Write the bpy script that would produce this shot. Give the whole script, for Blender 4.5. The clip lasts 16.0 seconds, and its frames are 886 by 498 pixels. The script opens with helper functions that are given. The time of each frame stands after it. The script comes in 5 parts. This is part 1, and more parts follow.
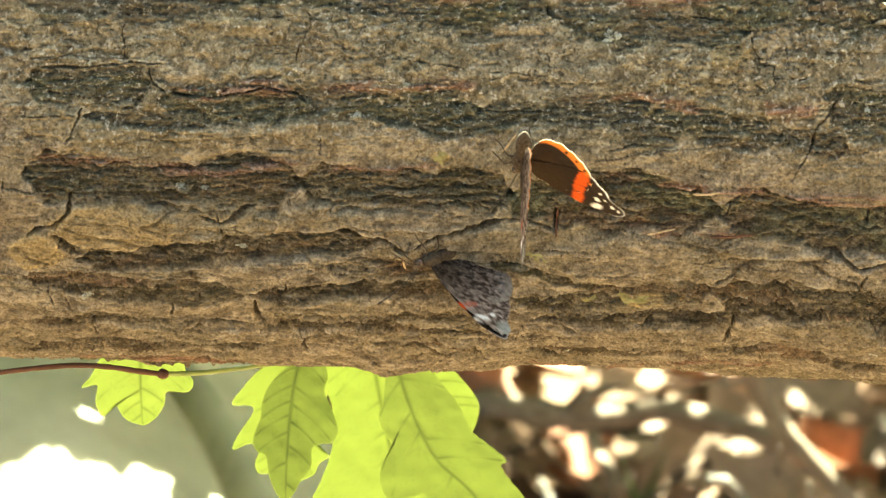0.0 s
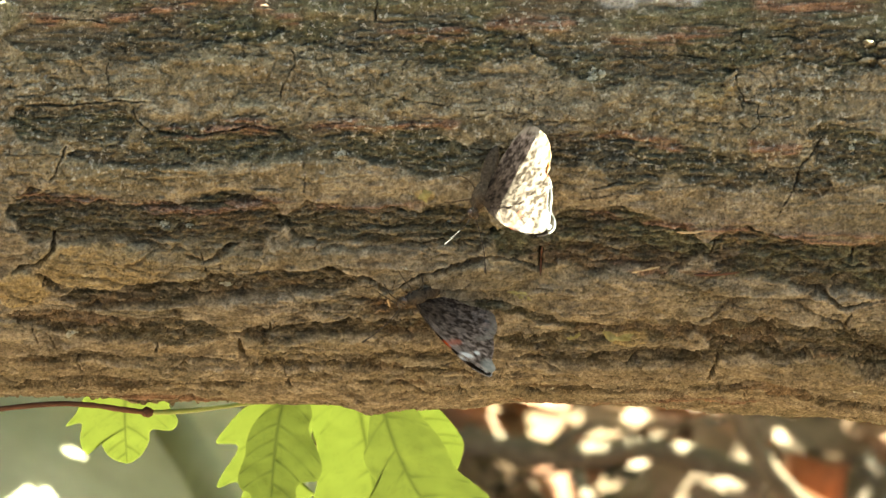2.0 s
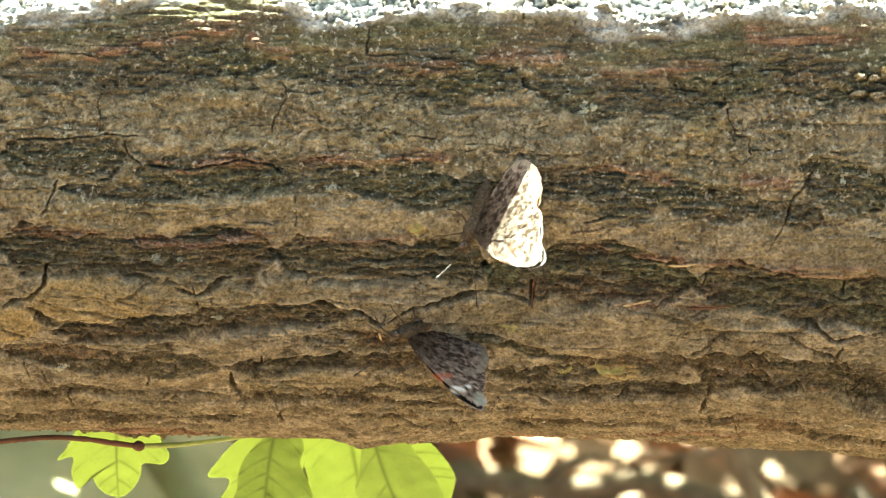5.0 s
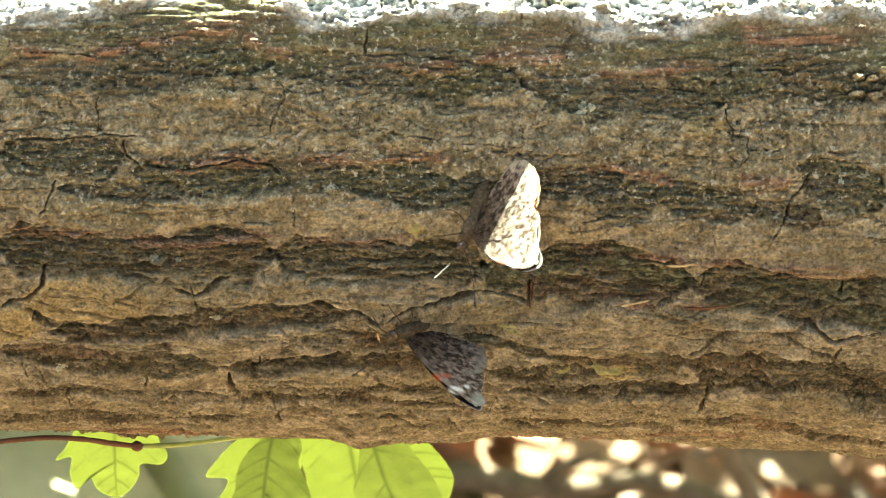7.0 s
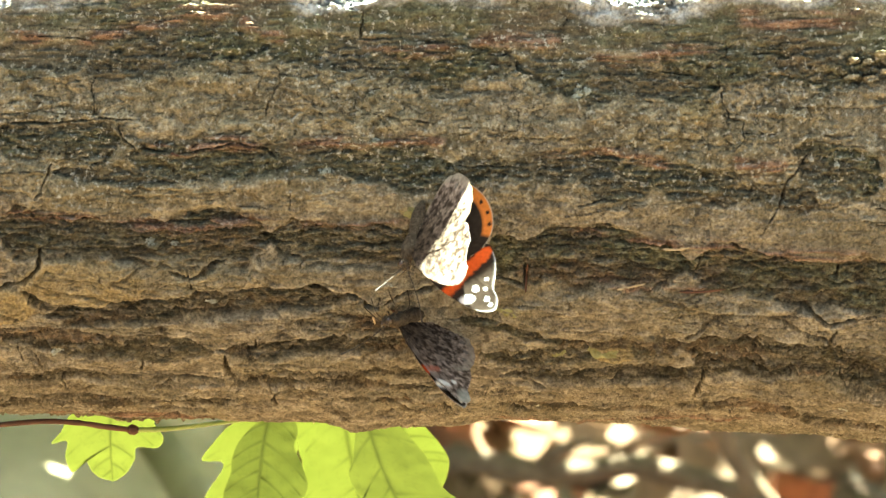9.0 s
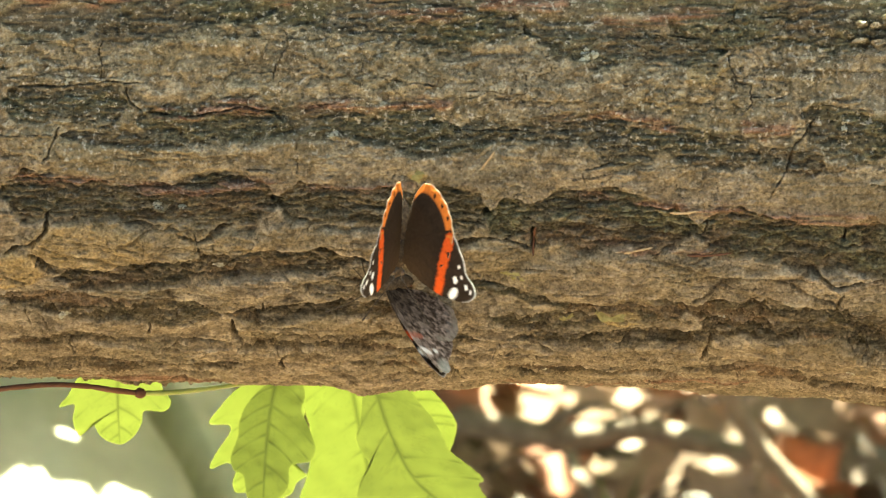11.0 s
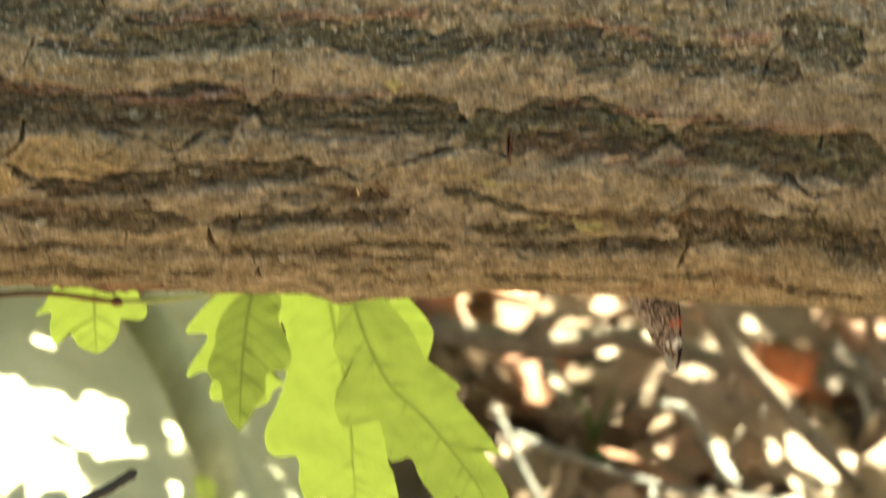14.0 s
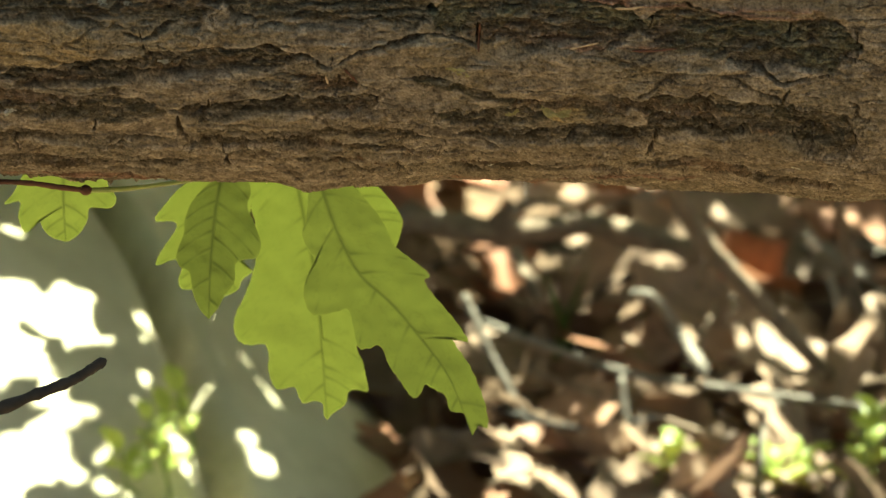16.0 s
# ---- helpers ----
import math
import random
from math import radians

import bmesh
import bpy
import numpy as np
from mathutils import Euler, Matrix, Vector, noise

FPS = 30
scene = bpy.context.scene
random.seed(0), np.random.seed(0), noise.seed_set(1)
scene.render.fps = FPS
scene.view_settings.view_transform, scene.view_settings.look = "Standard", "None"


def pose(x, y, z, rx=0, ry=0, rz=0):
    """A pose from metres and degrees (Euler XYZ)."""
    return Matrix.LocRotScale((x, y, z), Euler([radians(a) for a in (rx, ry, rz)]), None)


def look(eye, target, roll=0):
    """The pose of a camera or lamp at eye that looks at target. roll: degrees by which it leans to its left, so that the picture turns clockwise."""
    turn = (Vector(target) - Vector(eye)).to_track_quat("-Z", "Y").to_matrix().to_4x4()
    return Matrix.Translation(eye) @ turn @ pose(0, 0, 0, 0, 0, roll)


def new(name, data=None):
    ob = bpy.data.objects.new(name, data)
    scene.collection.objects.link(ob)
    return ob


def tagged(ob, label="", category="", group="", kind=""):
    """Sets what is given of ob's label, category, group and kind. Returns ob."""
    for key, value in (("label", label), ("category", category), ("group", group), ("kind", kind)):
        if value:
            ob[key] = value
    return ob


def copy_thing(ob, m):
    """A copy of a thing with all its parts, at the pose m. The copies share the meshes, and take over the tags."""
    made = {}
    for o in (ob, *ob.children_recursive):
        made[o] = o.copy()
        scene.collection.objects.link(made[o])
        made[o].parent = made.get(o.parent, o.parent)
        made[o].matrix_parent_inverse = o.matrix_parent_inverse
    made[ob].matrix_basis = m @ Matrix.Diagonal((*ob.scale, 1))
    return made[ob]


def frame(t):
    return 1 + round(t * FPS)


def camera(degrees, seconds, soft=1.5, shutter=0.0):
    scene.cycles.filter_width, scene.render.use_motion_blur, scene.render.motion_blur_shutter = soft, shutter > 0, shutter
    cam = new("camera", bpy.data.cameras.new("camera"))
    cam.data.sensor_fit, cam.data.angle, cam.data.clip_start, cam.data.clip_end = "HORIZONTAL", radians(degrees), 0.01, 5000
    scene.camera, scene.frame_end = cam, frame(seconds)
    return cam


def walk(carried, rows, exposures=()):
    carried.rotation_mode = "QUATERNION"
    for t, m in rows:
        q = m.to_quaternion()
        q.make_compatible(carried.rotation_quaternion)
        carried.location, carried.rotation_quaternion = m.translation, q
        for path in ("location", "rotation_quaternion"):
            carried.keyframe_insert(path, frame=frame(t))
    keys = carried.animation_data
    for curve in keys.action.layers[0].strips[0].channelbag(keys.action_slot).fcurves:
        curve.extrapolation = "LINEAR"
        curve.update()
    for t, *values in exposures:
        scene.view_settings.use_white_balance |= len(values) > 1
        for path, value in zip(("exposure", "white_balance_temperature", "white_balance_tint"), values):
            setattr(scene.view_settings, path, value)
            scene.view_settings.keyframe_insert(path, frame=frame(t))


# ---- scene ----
# A fallen oak log in the shade, its top in the sun, with three butterflies on it.
cam = camera(6.36, 16.0, soft=1.2, shutter=0.9)
EYE = (0.0, -1.69145, 1.13564)
PATH = [
    (0, 68.5705, 0.2002),
    (0.5, 68.5144, 0.1667),
    (1, 68.6391, 0.1338),
    (1.5, 68.7633, 0.1067),
    (2, 68.8441, 0.0797),
    (2.5, 68.9436, 0.0466),
    (3, 68.9744, 0.0596),
    (3.5, 69.0366, 0.0596),
    (4, 69.0804, 0.0265),
    (6.5, 69.0865, 0.0070),
    (7, 69.0865, 0.0000),
    (7.5, 69.0926, -0.0065),
    (8, 69.1052, -0.0130),
    (8.5, 69.0617, -0.0400),
    (9, 68.9684, -0.0331),
    (11.5, 68.6638, 0.0466),
    (12, 68.6265, 0.0737),
    (12.5, 68.6078, 0.0933),
    (13, 68.6078, 0.0868),
    (13.5, 68.5392, -0.0201),
    (13.75, 68.3719, -0.0712),
    (14, 68.0454, -0.1576),
    (14.25, 67.6373, -0.1866),
    (14.5, 67.3959, -0.2155),
    (15, 67.2344, -0.3743),
    (15.5, 67.1722, -0.4385),
    (16, 67.2405, -0.3980),
]
cam.data.dof.use_dof = True
cam.data.dof.focus_distance = 1.778
cam.data.dof.aperture_fstop = 47.0
walk(cam, [(t, pose(*EYE, rx, 0, rz)) for t, rx, rz in PATH],
     exposures=[(t, v, 6950, -16) for t, v in ((0, 4.66), (0.5, 4.43), (1, 4.3), (2, 4.28), (3, 4.3), (4, 4.41), (7, 4.5), (12, 4.56), (13, 4.48), (13.5, 4.46), (14.2, 4.21), (14.7, 3.63), (15.2, 3.38), (16, 3.28))])

# ---- light ----
SUN_EL, SUN_AZ = 62.0, 8.0          # degrees; azimuth from +y (behind the log) towards +x
world = bpy.data.worlds.new("world")
scene.world = world
world.use_nodes = True
wt = world.node_tree
sky = wt.nodes.new("ShaderNodeTexSky")
sky.sky_type, sky.sun_disc = "NISHITA", False
sky.air_density, sky.dust_density, sky.ozone_density = 0.45, 5.0, 0.4
sky.sun_elevation, sky.sun_rotation = radians(SUN_EL), radians(SUN_AZ)
wt.links.new(sky.outputs[0], wt.nodes["Background"].inputs[0])
wt.nodes["Background"].inputs[1].default_value = 0.036
SUN_DIR = Vector((math.sin(radians(SUN_AZ)) * math.cos(radians(SUN_EL)), math.cos(radians(SUN_AZ)) * math.cos(radians(SUN_EL)), math.sin(radians(SUN_EL))))
lamp = bpy.data.lights.new("sun", "SUN")
lamp.energy, lamp.angle, lamp.color = 5.0, radians(0.53), (1.0, 0.97, 0.92)
sun = new("sun", lamp)
sun.matrix_world = look(SUN_DIR * 10, (0, 0, 0))


# ---- materials ----
class Mat:
    """A small builder round a node tree."""

    def __init__(self, name, rough=0.8, spec=0.3):
        self.m = bpy.data.materials.new(name)
        self.m.use_nodes = True
        self.t = self.m.node_tree
        self.b = self.t.nodes["Principled BSDF"]
        self.b.inputs["Roughness"].default_value = rough
        self.b.inputs["Specular IOR Level"].default_value = spec
        self.co = self.add("ShaderNodeTexCoord").outputs["Object"]

    def add(self, kind):
        return self.t.nodes.new(kind)

    def link(self, a, b):
        self.t.links.new(a, b)

    def put(self, socket, v):
        if isinstance(v, bpy.types.NodeSocket):
            self.link(v, socket)
        elif isinstance(v, tuple) and len(v) == 3 and socket.type == "RGBA":
            socket.default_value = (*v, 1)
        else:
            socket.default_value = v

    def noise(self, scale, detail=4, rough=0.55, stretch=(1, 1, 1), kind="noise"):
        mp = self.add("ShaderNodeMapping")
        mp.inputs["Scale"].default_value = stretch
        self.link(self.co, mp.inputs["Vector"])
        if kind == "voronoi":
            n = self.add("ShaderNodeTexVoronoi")
            n.inputs["Scale"].default_value = scale
            self.link(mp.outputs[0], n.inputs["Vector"])
            return n.outputs["Distance"]
        n = self.add("ShaderNodeTexNoise")
        n.inputs["Scale"].default_value, n.inputs["Detail"].default_value, n.inputs["Roughness"].default_value = scale, detail, rough
        self.link(mp.outputs[0], n.inputs["Vector"])
        return n.outputs["Fac"]

    def ramp(self, fac, *stops):
        r = self.add("ShaderNodeValToRGB")
        self.link(fac, r.inputs[0])
        e = r.color_ramp.elements
        while len(e) < len(stops):
            e.new(0.5)
        for s, (p, c) in zip(e, stops):
            s.position = p
            s.color = (*c, 1) if isinstance(c, tuple) else (c, c, c, 1)
        return r.outputs[0]

    def mix(self, fac, a, b, mode="MIX"):
        n = self.add("ShaderNodeMix")
        n.data_type, n.blend_type = "RGBA", mode
        self.put(n.inputs[0], fac)
        self.put(n.inputs[6], a)
        self.put(n.inputs[7], b)
        return n.outputs[2]

    def math(self, op, a, b=0.0):
        n = self.add("ShaderNodeMath")
        n.operation = op
        self.put(n.inputs[0], a)
        self.put(n.inputs[1], b)
        return n.outputs[0]

    def attr(self, name):
        n = self.add("ShaderNodeAttribute")
        n.attribute_name = name
        return n.outputs["Fac"]

    def attr_color(self, name):
        n = self.add("ShaderNodeAttribute")
        n.attribute_name = name
        return n.outputs["Color"]

    def random(self):
        return self.add("ShaderNodeObjectInfo").outputs["Random"]

    def island(self):
        return self.add("ShaderNodeNewGeometry").outputs["Random Per Island"]

    def color(self, v):
        self.put(self.b.inputs["Base Color"], v)
        return self

    def bump(self, h, strength=0.5, dist=0.001):
        n = self.add("ShaderNodeBump")
        n.inputs["Strength"].default_value, n.inputs["Distance"].default_value = strength, dist
        self.link(h, n.inputs["Height"])
        self.link(n.outputs[0], self.b.inputs["Normal"])
        return self

    def translucent(self, fac, color):
        """Lets light through a thin sheet."""
        tr, mx = self.add("ShaderNodeBsdfTranslucent"), self.add("ShaderNodeMixShader")
        self.put(tr.inputs[0], color)
        self.put(mx.inputs[0], fac)
        out = self.t.nodes["Material Output"].inputs[0]
        self.link(self.b.outputs[0], mx.inputs[1])
        self.link(tr.outputs[0], mx.inputs[2])
        self.link(mx.outputs[0], out)
        return self


def bark_material():
    m = Mat("oak bark", 0.92, 0.05)
    fine = m.noise(1500, 6, 0.75)
    grain = m.noise(620, 5, 0.7, (0.85, 1, 1))
    mid = m.noise(260, 6, 0.7, (0.85, 1, 1))
    broad = m.noise(32, 5, 0.65, (0.5, 1, 1))
    plate = m.ramp(mid, (0.40, (0.154, 0.126, 0.086)), (0.5, (0.235, 0.195, 0.134)), (0.60, (0.338, 0.286, 0.20)))
    grey = m.ramp(mid, (0.40, (0.139, 0.113, 0.069)), (0.5, (0.247, 0.207, 0.13)), (0.60, (0.40, 0.342, 0.22)))
    lich = m.math("MULTIPLY", m.attr("lichen"), m.ramp(broad, (0.42, 0.25), (0.56, 1.0)))
    c = m.mix(lich, plate, grey)
    c = m.mix(m.ramp(m.noise(55, 5, 0.65, (0.6, 1, 1)), (0.47, 0.0), (0.60, 0.35)), c, (0.17, 0.145, 0.082))
    # patches of grey-green and of tan film, a few millimetres wide, where the log looks up
    c = m.mix(m.math("MULTIPLY", m.attr("lichen"), m.ramp(m.noise(210, 4, 0.6, (0.8, 1, 1)), (0.52, 0.0), (0.58, 0.55))), c, (0.185, 0.162, 0.105))
    c = m.mix(m.math("MULTIPLY", m.attr("lichen"), m.ramp(m.noise(150, 5, 0.65, (0.9, 1, 1.1)), (0.54, 0.0), (0.60, 0.4))), c, (0.29, 0.238, 0.155))
    # ochre film of algae on smooth plates
    c = m.mix(m.math("MULTIPLY", m.attr("ochre"), 0.7), c, m.ramp(grain, (0.4, (0.24, 0.175, 0.075)), (0.6, (0.40, 0.30, 0.14))))
    fibre = m.noise(480, 5, 0.7, (0.22, 1, 1))
    crusty = m.noise(420, 6, 0.72, (0.5, 1, 1))
    rough = m.ramp(fibre, (0.40, (0.052, 0.043, 0.026)), (0.5, (0.113, 0.092, 0.058)), (0.63, (0.25, 0.202, 0.13)))
    rough = m.mix(m.attr("lichen"), rough, m.ramp(crusty, (0.38, (0.076, 0.068, 0.046)), (0.5, (0.126, 0.113, 0.078)), (0.63, (0.225, 0.198, 0.138))))
    c = m.mix(m.attr("band"), c, rough)
    c = m.mix(m.math("MULTIPLY", m.math("MULTIPLY", m.attr("band"), m.math("SUBTRACT", 1.0, m.math("MULTIPLY", m.attr("lichen"), 0.8))), m.ramp(m.noise(75, 5, 0.65, (0.3, 1, 1)), (0.5, 0.0), (0.6, 0.5))), c, m.ramp(grain, (0.4, (0.13, 0.082, 0.048)), (0.6, (0.29, 0.188, 0.11))))
    moss = m.ramp(m.noise(520, 4, 0.65), (0.40, (0.076, 0.074, 0.040)), (0.6, (0.19, 0.182, 0.105)))
    c = m.mix(m.math("MULTIPLY", m.attr("moss"), m.ramp(m.noise(90, 5, 0.65, (0.5, 1, 1)), (0.42, 0.0), (0.56, 0.9))), c, moss)
    rust = m.ramp(m.noise(620, 4, 0.65, (0.4, 1, 1)), (0.40, (0.115, 0.069, 0.045)), (0.6, (0.29, 0.182, 0.12)))
    c = m.mix(m.attr("rust"), c, rust)
    # pale lichen crust and the sun's white glare, both in the colour, facing the sky
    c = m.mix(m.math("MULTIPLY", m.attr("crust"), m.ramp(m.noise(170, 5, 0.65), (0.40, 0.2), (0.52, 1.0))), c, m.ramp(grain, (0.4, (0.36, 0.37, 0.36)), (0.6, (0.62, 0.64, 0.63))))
    # speckles of crustose lichen and of dirt
    c = m.mix(m.math("MULTIPLY", m.ramp(m.noise(800, 4, 0.6), (0.57, 0.0), (0.63, 0.65)), m.math("ADD", m.attr("lichen"), 0.15)), c, (0.50, 0.47, 0.38))
    c = m.mix(m.ramp(m.noise(560, 5, 0.65), (0.36, 0.6), (0.41, 0.0)), c, (0.07, 0.05, 0.03))
    # relief shading put into the colour: raised crumbs lighter, hollows darker
    c = m.mix(0.85, c, m.ramp(m.attr("relief_shade"), (0.15, 0.5), (0.5, 0.98), (0.85, 1.5)), "MULTIPLY")
    c = m.mix(m.attr("groove"), c, m.ramp(fine, (0.4, (0.042, 0.032, 0.02)), (0.6, (0.095, 0.072, 0.044))))
    c = m.mix(0.75, c, m.ramp(fine, (0.38, 0.5), (0.5, 1.0), (0.62, 1.42)), "MULTIPLY")
    h = m.math("ADD", m.math("MULTIPLY", mid, 0.8), m.math("ADD", m.math("MULTIPLY", grain, 0.8), m.math("MULTIPLY", fine, 0.45)))
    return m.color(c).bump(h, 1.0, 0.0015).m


def leaf_material(name, light, dark, trans):
    m = Mat(name, 0.45, 0.4)
    v = m.attr("vein")
    n = m.noise(130, 4)
    c = m.mix(m.ramp(n, (0.3, 0.0), (0.7, 1.0)), dark, light)
    c = m.mix(m.math("MULTIPLY", v, 0.55), c, tuple(a * 0.55 for a in dark))
    t = m.mix(m.math("MULTIPLY", v, 0.68), m.mix(m.ramp(n, (0.35, 0.0), (0.65, 0.5)), trans, tuple(a * 0.8 for a in trans)), tuple(a * 0.22 for a in trans))
    # rim light put into the colour: leaf edges brightened
    t = m.mix(m.math("MULTIPLY", m.attr("rim"), 0.5), t, tuple(min(1.0, a * 1.8) for a in trans))
    return m.color(c).bump(m.noise(700, 2), 0.1, 0.0002).translucent(0.55, t).m


def plain(name, a, b, scale=200, rough=0.8, spec=0.3, bump=0.4, dist=0.0006, stretch=(1, 1, 1)):
    m = Mat(name, rough, spec)
    n = m.noise(scale, 5, 0.6, stretch)
    return m.color(m.ramp(n, (0.3, a), (0.7, b))).bump(n, bump, dist).m


def wing_material(name, rough, spec, thin):
    m = Mat(name, rough, spec)
    c = m.attr_color("tint")
    n = m.noise(1400, 3)
    c = m.mix(0.35, c, m.ramp(n, (0.3, 0.6), (0.7, 1.3)), "MULTIPLY")
    return m.color(c).bump(n, 0.3, 0.0002).translucent(thin, c).m


def litter_material(name):
    m = Mat(name, 0.7, 0.3)
    r = m.island()
    base = m.ramp(r, (0.0, (0.10, 0.060, 0.038)), (0.3, (0.22, 0.140, 0.086)), (0.55, (0.30, 0.212, 0.142)), (0.8, (0.31, 0.120, 0.056)), (1.0, (0.41, 0.325, 0.235)))
    n = m.noise(160, 4)
    c = m.mix(0.6, base, m.ramp(n, (0.3, 0.5), (0.7, 1.25)), "MULTIPLY")
    return m.color(c).bump(n, 0.5, 0.001).translucent(0.2, c).m


M_BARK = bark_material()
M_LEAF = leaf_material("young oak leaf", (0.15, 0.21, 0.03), (0.10, 0.16, 0.02), (0.060, 0.067, 0.010))
M_WING_UP = wing_material("wing scales above", 0.8, 0.05, 0.2)
M_WING_LOW = wing_material("wing scales below", 0.75, 0.12, 0.3)
M_FUR = plain("dark brown fur", (0.022, 0.016, 0.011), (0.10, 0.075, 0.05), 1500, 0.9, 0.1, 0.9, 0.0006)
M_EYE = plain("compound eye", (0.03, 0.018, 0.012), (0.05, 0.03, 0.02), 3000, 0.25, 0.5, 0.2, 0.0001)
M_FEELER = plain("brown chitin", (0.016, 0.011, 0.008), (0.045, 0.032, 0.022), 1800, 0.6, 0.3, 0.2, 0.0002)
M_STEM_RED = plain("reddish young twig bark", (0.065, 0.03, 0.018), (0.13, 0.062, 0.036), 500, 0.8, 0.2, 0.4, 0.0004, (0.3, 1, 1))
M_STEM_GREEN = plain("green shoot", (0.15, 0.20, 0.045), (0.26, 0.30, 0.08), 400, 0.5, 0.4, 0.2, 0.0003)
M_LITTER = litter_material("dead oak leaves")
M_TWIG = plain("weathered twig bark", (0.08, 0.066, 0.05), (0.22, 0.187, 0.145), 350, 0.8, 0.3, 0.7, 0.0008, (1, 1, 1))
# shade put into the colour: much darker than the other twig barks
M_TWIG_DARK = plain("twig bark with shade in its colour", (0.012, 0.011, 0.009), (0.03, 0.026, 0.02), 350, 0.8, 0.3, 0.7, 0.0008)
M_TWIG_BROWN = plain("brown branch bark", (0.12, 0.085, 0.055), (0.24, 0.175, 0.12), 220, 0.85, 0.25, 0.8, 0.001)
M_ROCK = plain("grey-green stone", (0.43, 0.375, 0.235), (0.64, 0.57, 0.375), 30, 0.85, 0.25, 0.7, 0.003)
M_SPROUT = leaf_material("pale seedling leaf", (0.40, 0.44, 0.12), (0.28, 0.36, 0.08), (0.60, 0.66, 0.16))
M_GRASS = leaf_material("grass blade", (0.08, 0.13, 0.03), (0.05, 0.10, 0.02), (0.07, 0.11, 0.025))
# for the unseen crown added as a shade-caster
M_CROWN = leaf_material("shade crown leaf", (0.10, 0.16, 0.035), (0.06, 0.11, 0.02), (0.09, 0.13, 0.02))
M_LICHEN = plain("pale crustose lichen", (0.30, 0.29, 0.20), (0.60, 0.58, 0.46), 1400, 0.9, 0.1, 0.9, 0.0006)
M_LICHEN_YELLOW = plain("yellow-green lichen film", (0.22, 0.19, 0.07), (0.36, 0.33, 0.15), 700, 0.9, 0.1, 0.8, 0.0006)
M_ROOTLET = plain("straw-coloured fibre", (0.30, 0.22, 0.12), (0.50, 0.38, 0.22), 900, 0.7, 0.2, 0.3, 0.0003)


def ground_material():
    m = Mat("forest soil", 0.95, 0.15)
    n = m.noise(60, 6, 0.65)
    k = m.noise(9, 4)
    c = m.mix(m.ramp(k, (0.35, 0.0), (0.65, 1.0)), m.ramp(n, (0.3, (0.03, 0.02, 0.013)), (0.7, (0.10, 0.066, 0.04))),
              m.ramp(n, (0.3, (0.07, 0.04, 0.022)), (0.7, (0.17, 0.11, 0.065))))
    return m.color(c).bump(n, 0.9, 0.006).m


M_SOIL = ground_material()


# ---- mesh helpers ----
def from_grid(name, P, material, wrap=False, attrs=None, colors=None, smooth=True):
    """A mesh from an array of points P[rows, columns, 3]."""
    r, c = P.shape[:2]
    idx = np.arange(r * c).reshape(r, c)
    if wrap:
        idx = np.concatenate([idx, idx[:, :1]], 1)
    q = np.stack([idx[:-1, :-1], idx[:-1, 1:], idx[1:, 1:], idx[1:, :-1]], -1).reshape(-1, 4)
    me = bpy.data.meshes.new(name)
    me.vertices.add(r * c)
    me.vertices.foreach_set("co", P.reshape(-1).astype(np.float32))
    me.loops.add(q.size)
    me.loops.foreach_set("vertex_index", q.reshape(-1).astype(np.int32))
    me.polygons.add(len(q))
    me.polygons.foreach_set("loop_start", np.arange(0, q.size, 4, dtype=np.int32))
    me.polygons.foreach_set("use_smooth", np.full(len(q), smooth))
    me.update(calc_edges=True)
    for k, v in (attrs or {}).items():
        me.attributes.new(k, "FLOAT", "POINT").data.foreach_set("value", v.reshape(-1).astype(np.float32))
    for k, v in (colors or {}).items():
        rgba = np.concatenate([v.reshape(-1, 3), np.ones((r * c, 1))], 1)
        me.attributes.new(k, "FLOAT_COLOR", "POINT").data.foreach_set("color", rgba.reshape(-1).astype(np.float32))
    me.materials.append(material)
    return me


def mesh_of(name, bm, material, smooth=True):
    me = bpy.data.meshes.new(name)
    bm.to_mesh(me)
    bm.free()
    for p in me.polygons:
        p.use_smooth = smooth
    me.materials.append(material)
    return me


def part(name, me, parent, label=""):
    ob = new(name, me)
    ob.parent = parent
    return tagged(ob, label)


def catmull(pts, n):
    """A smooth curve of n points through pts."""
    p = np.array(pts, float)
    p = np.concatenate([[2 * p[0] - p[1]], p, [2 * p[-1] - p[-2]]])
    out = []
    for s in np.linspace(0, len(p) - 3 - 1e-9, n):
        i = int(s)
        u = s - i
        a, b, c, d = p[i:i + 4]
        out.append(0.5 * (2 * b + (c - a) * u + (2 * a - 5 * b + 4 * c - d) * u * u + (3 * b - a - 3 * c + d) * u ** 3))
    return np.array(out)


def tube_points(pts, r0, r1, n=24, sides=8, lump=0.0, seed=0):
    """The grid of a tapering tube along a smooth curve."""
    rng = np.random.default_rng(seed)
    c = catmull(pts, n)
    d = np.gradient(c, axis=0)
    d /= np.linalg.norm(d, axis=1)[:, None] + 1e-12
    up = np.array([0.13, 0.31, 0.94])
    a = np.cross(d, up)
    a /= np.linalg.norm(a, axis=1)[:, None] + 1e-12
    b = np.cross(d, a)
    th = np.linspace(0, 2 * np.pi, sides, endpoint=False)
    r = np.linspace(r0, r1, n) * (1 + lump * rng.normal(size=n))
    r[0] *= 0.3
    r[-1] *= 0.3
    ring = np.cos(th)[None, :, None] * a[:, None] + np.sin(th)[None, :, None] * b[:, None]
    rr = r[:, None, None] * (1 + 0.5 * lump * rng.normal(size=(n, sides, 1)))
    return c[:, None] + ring * rr


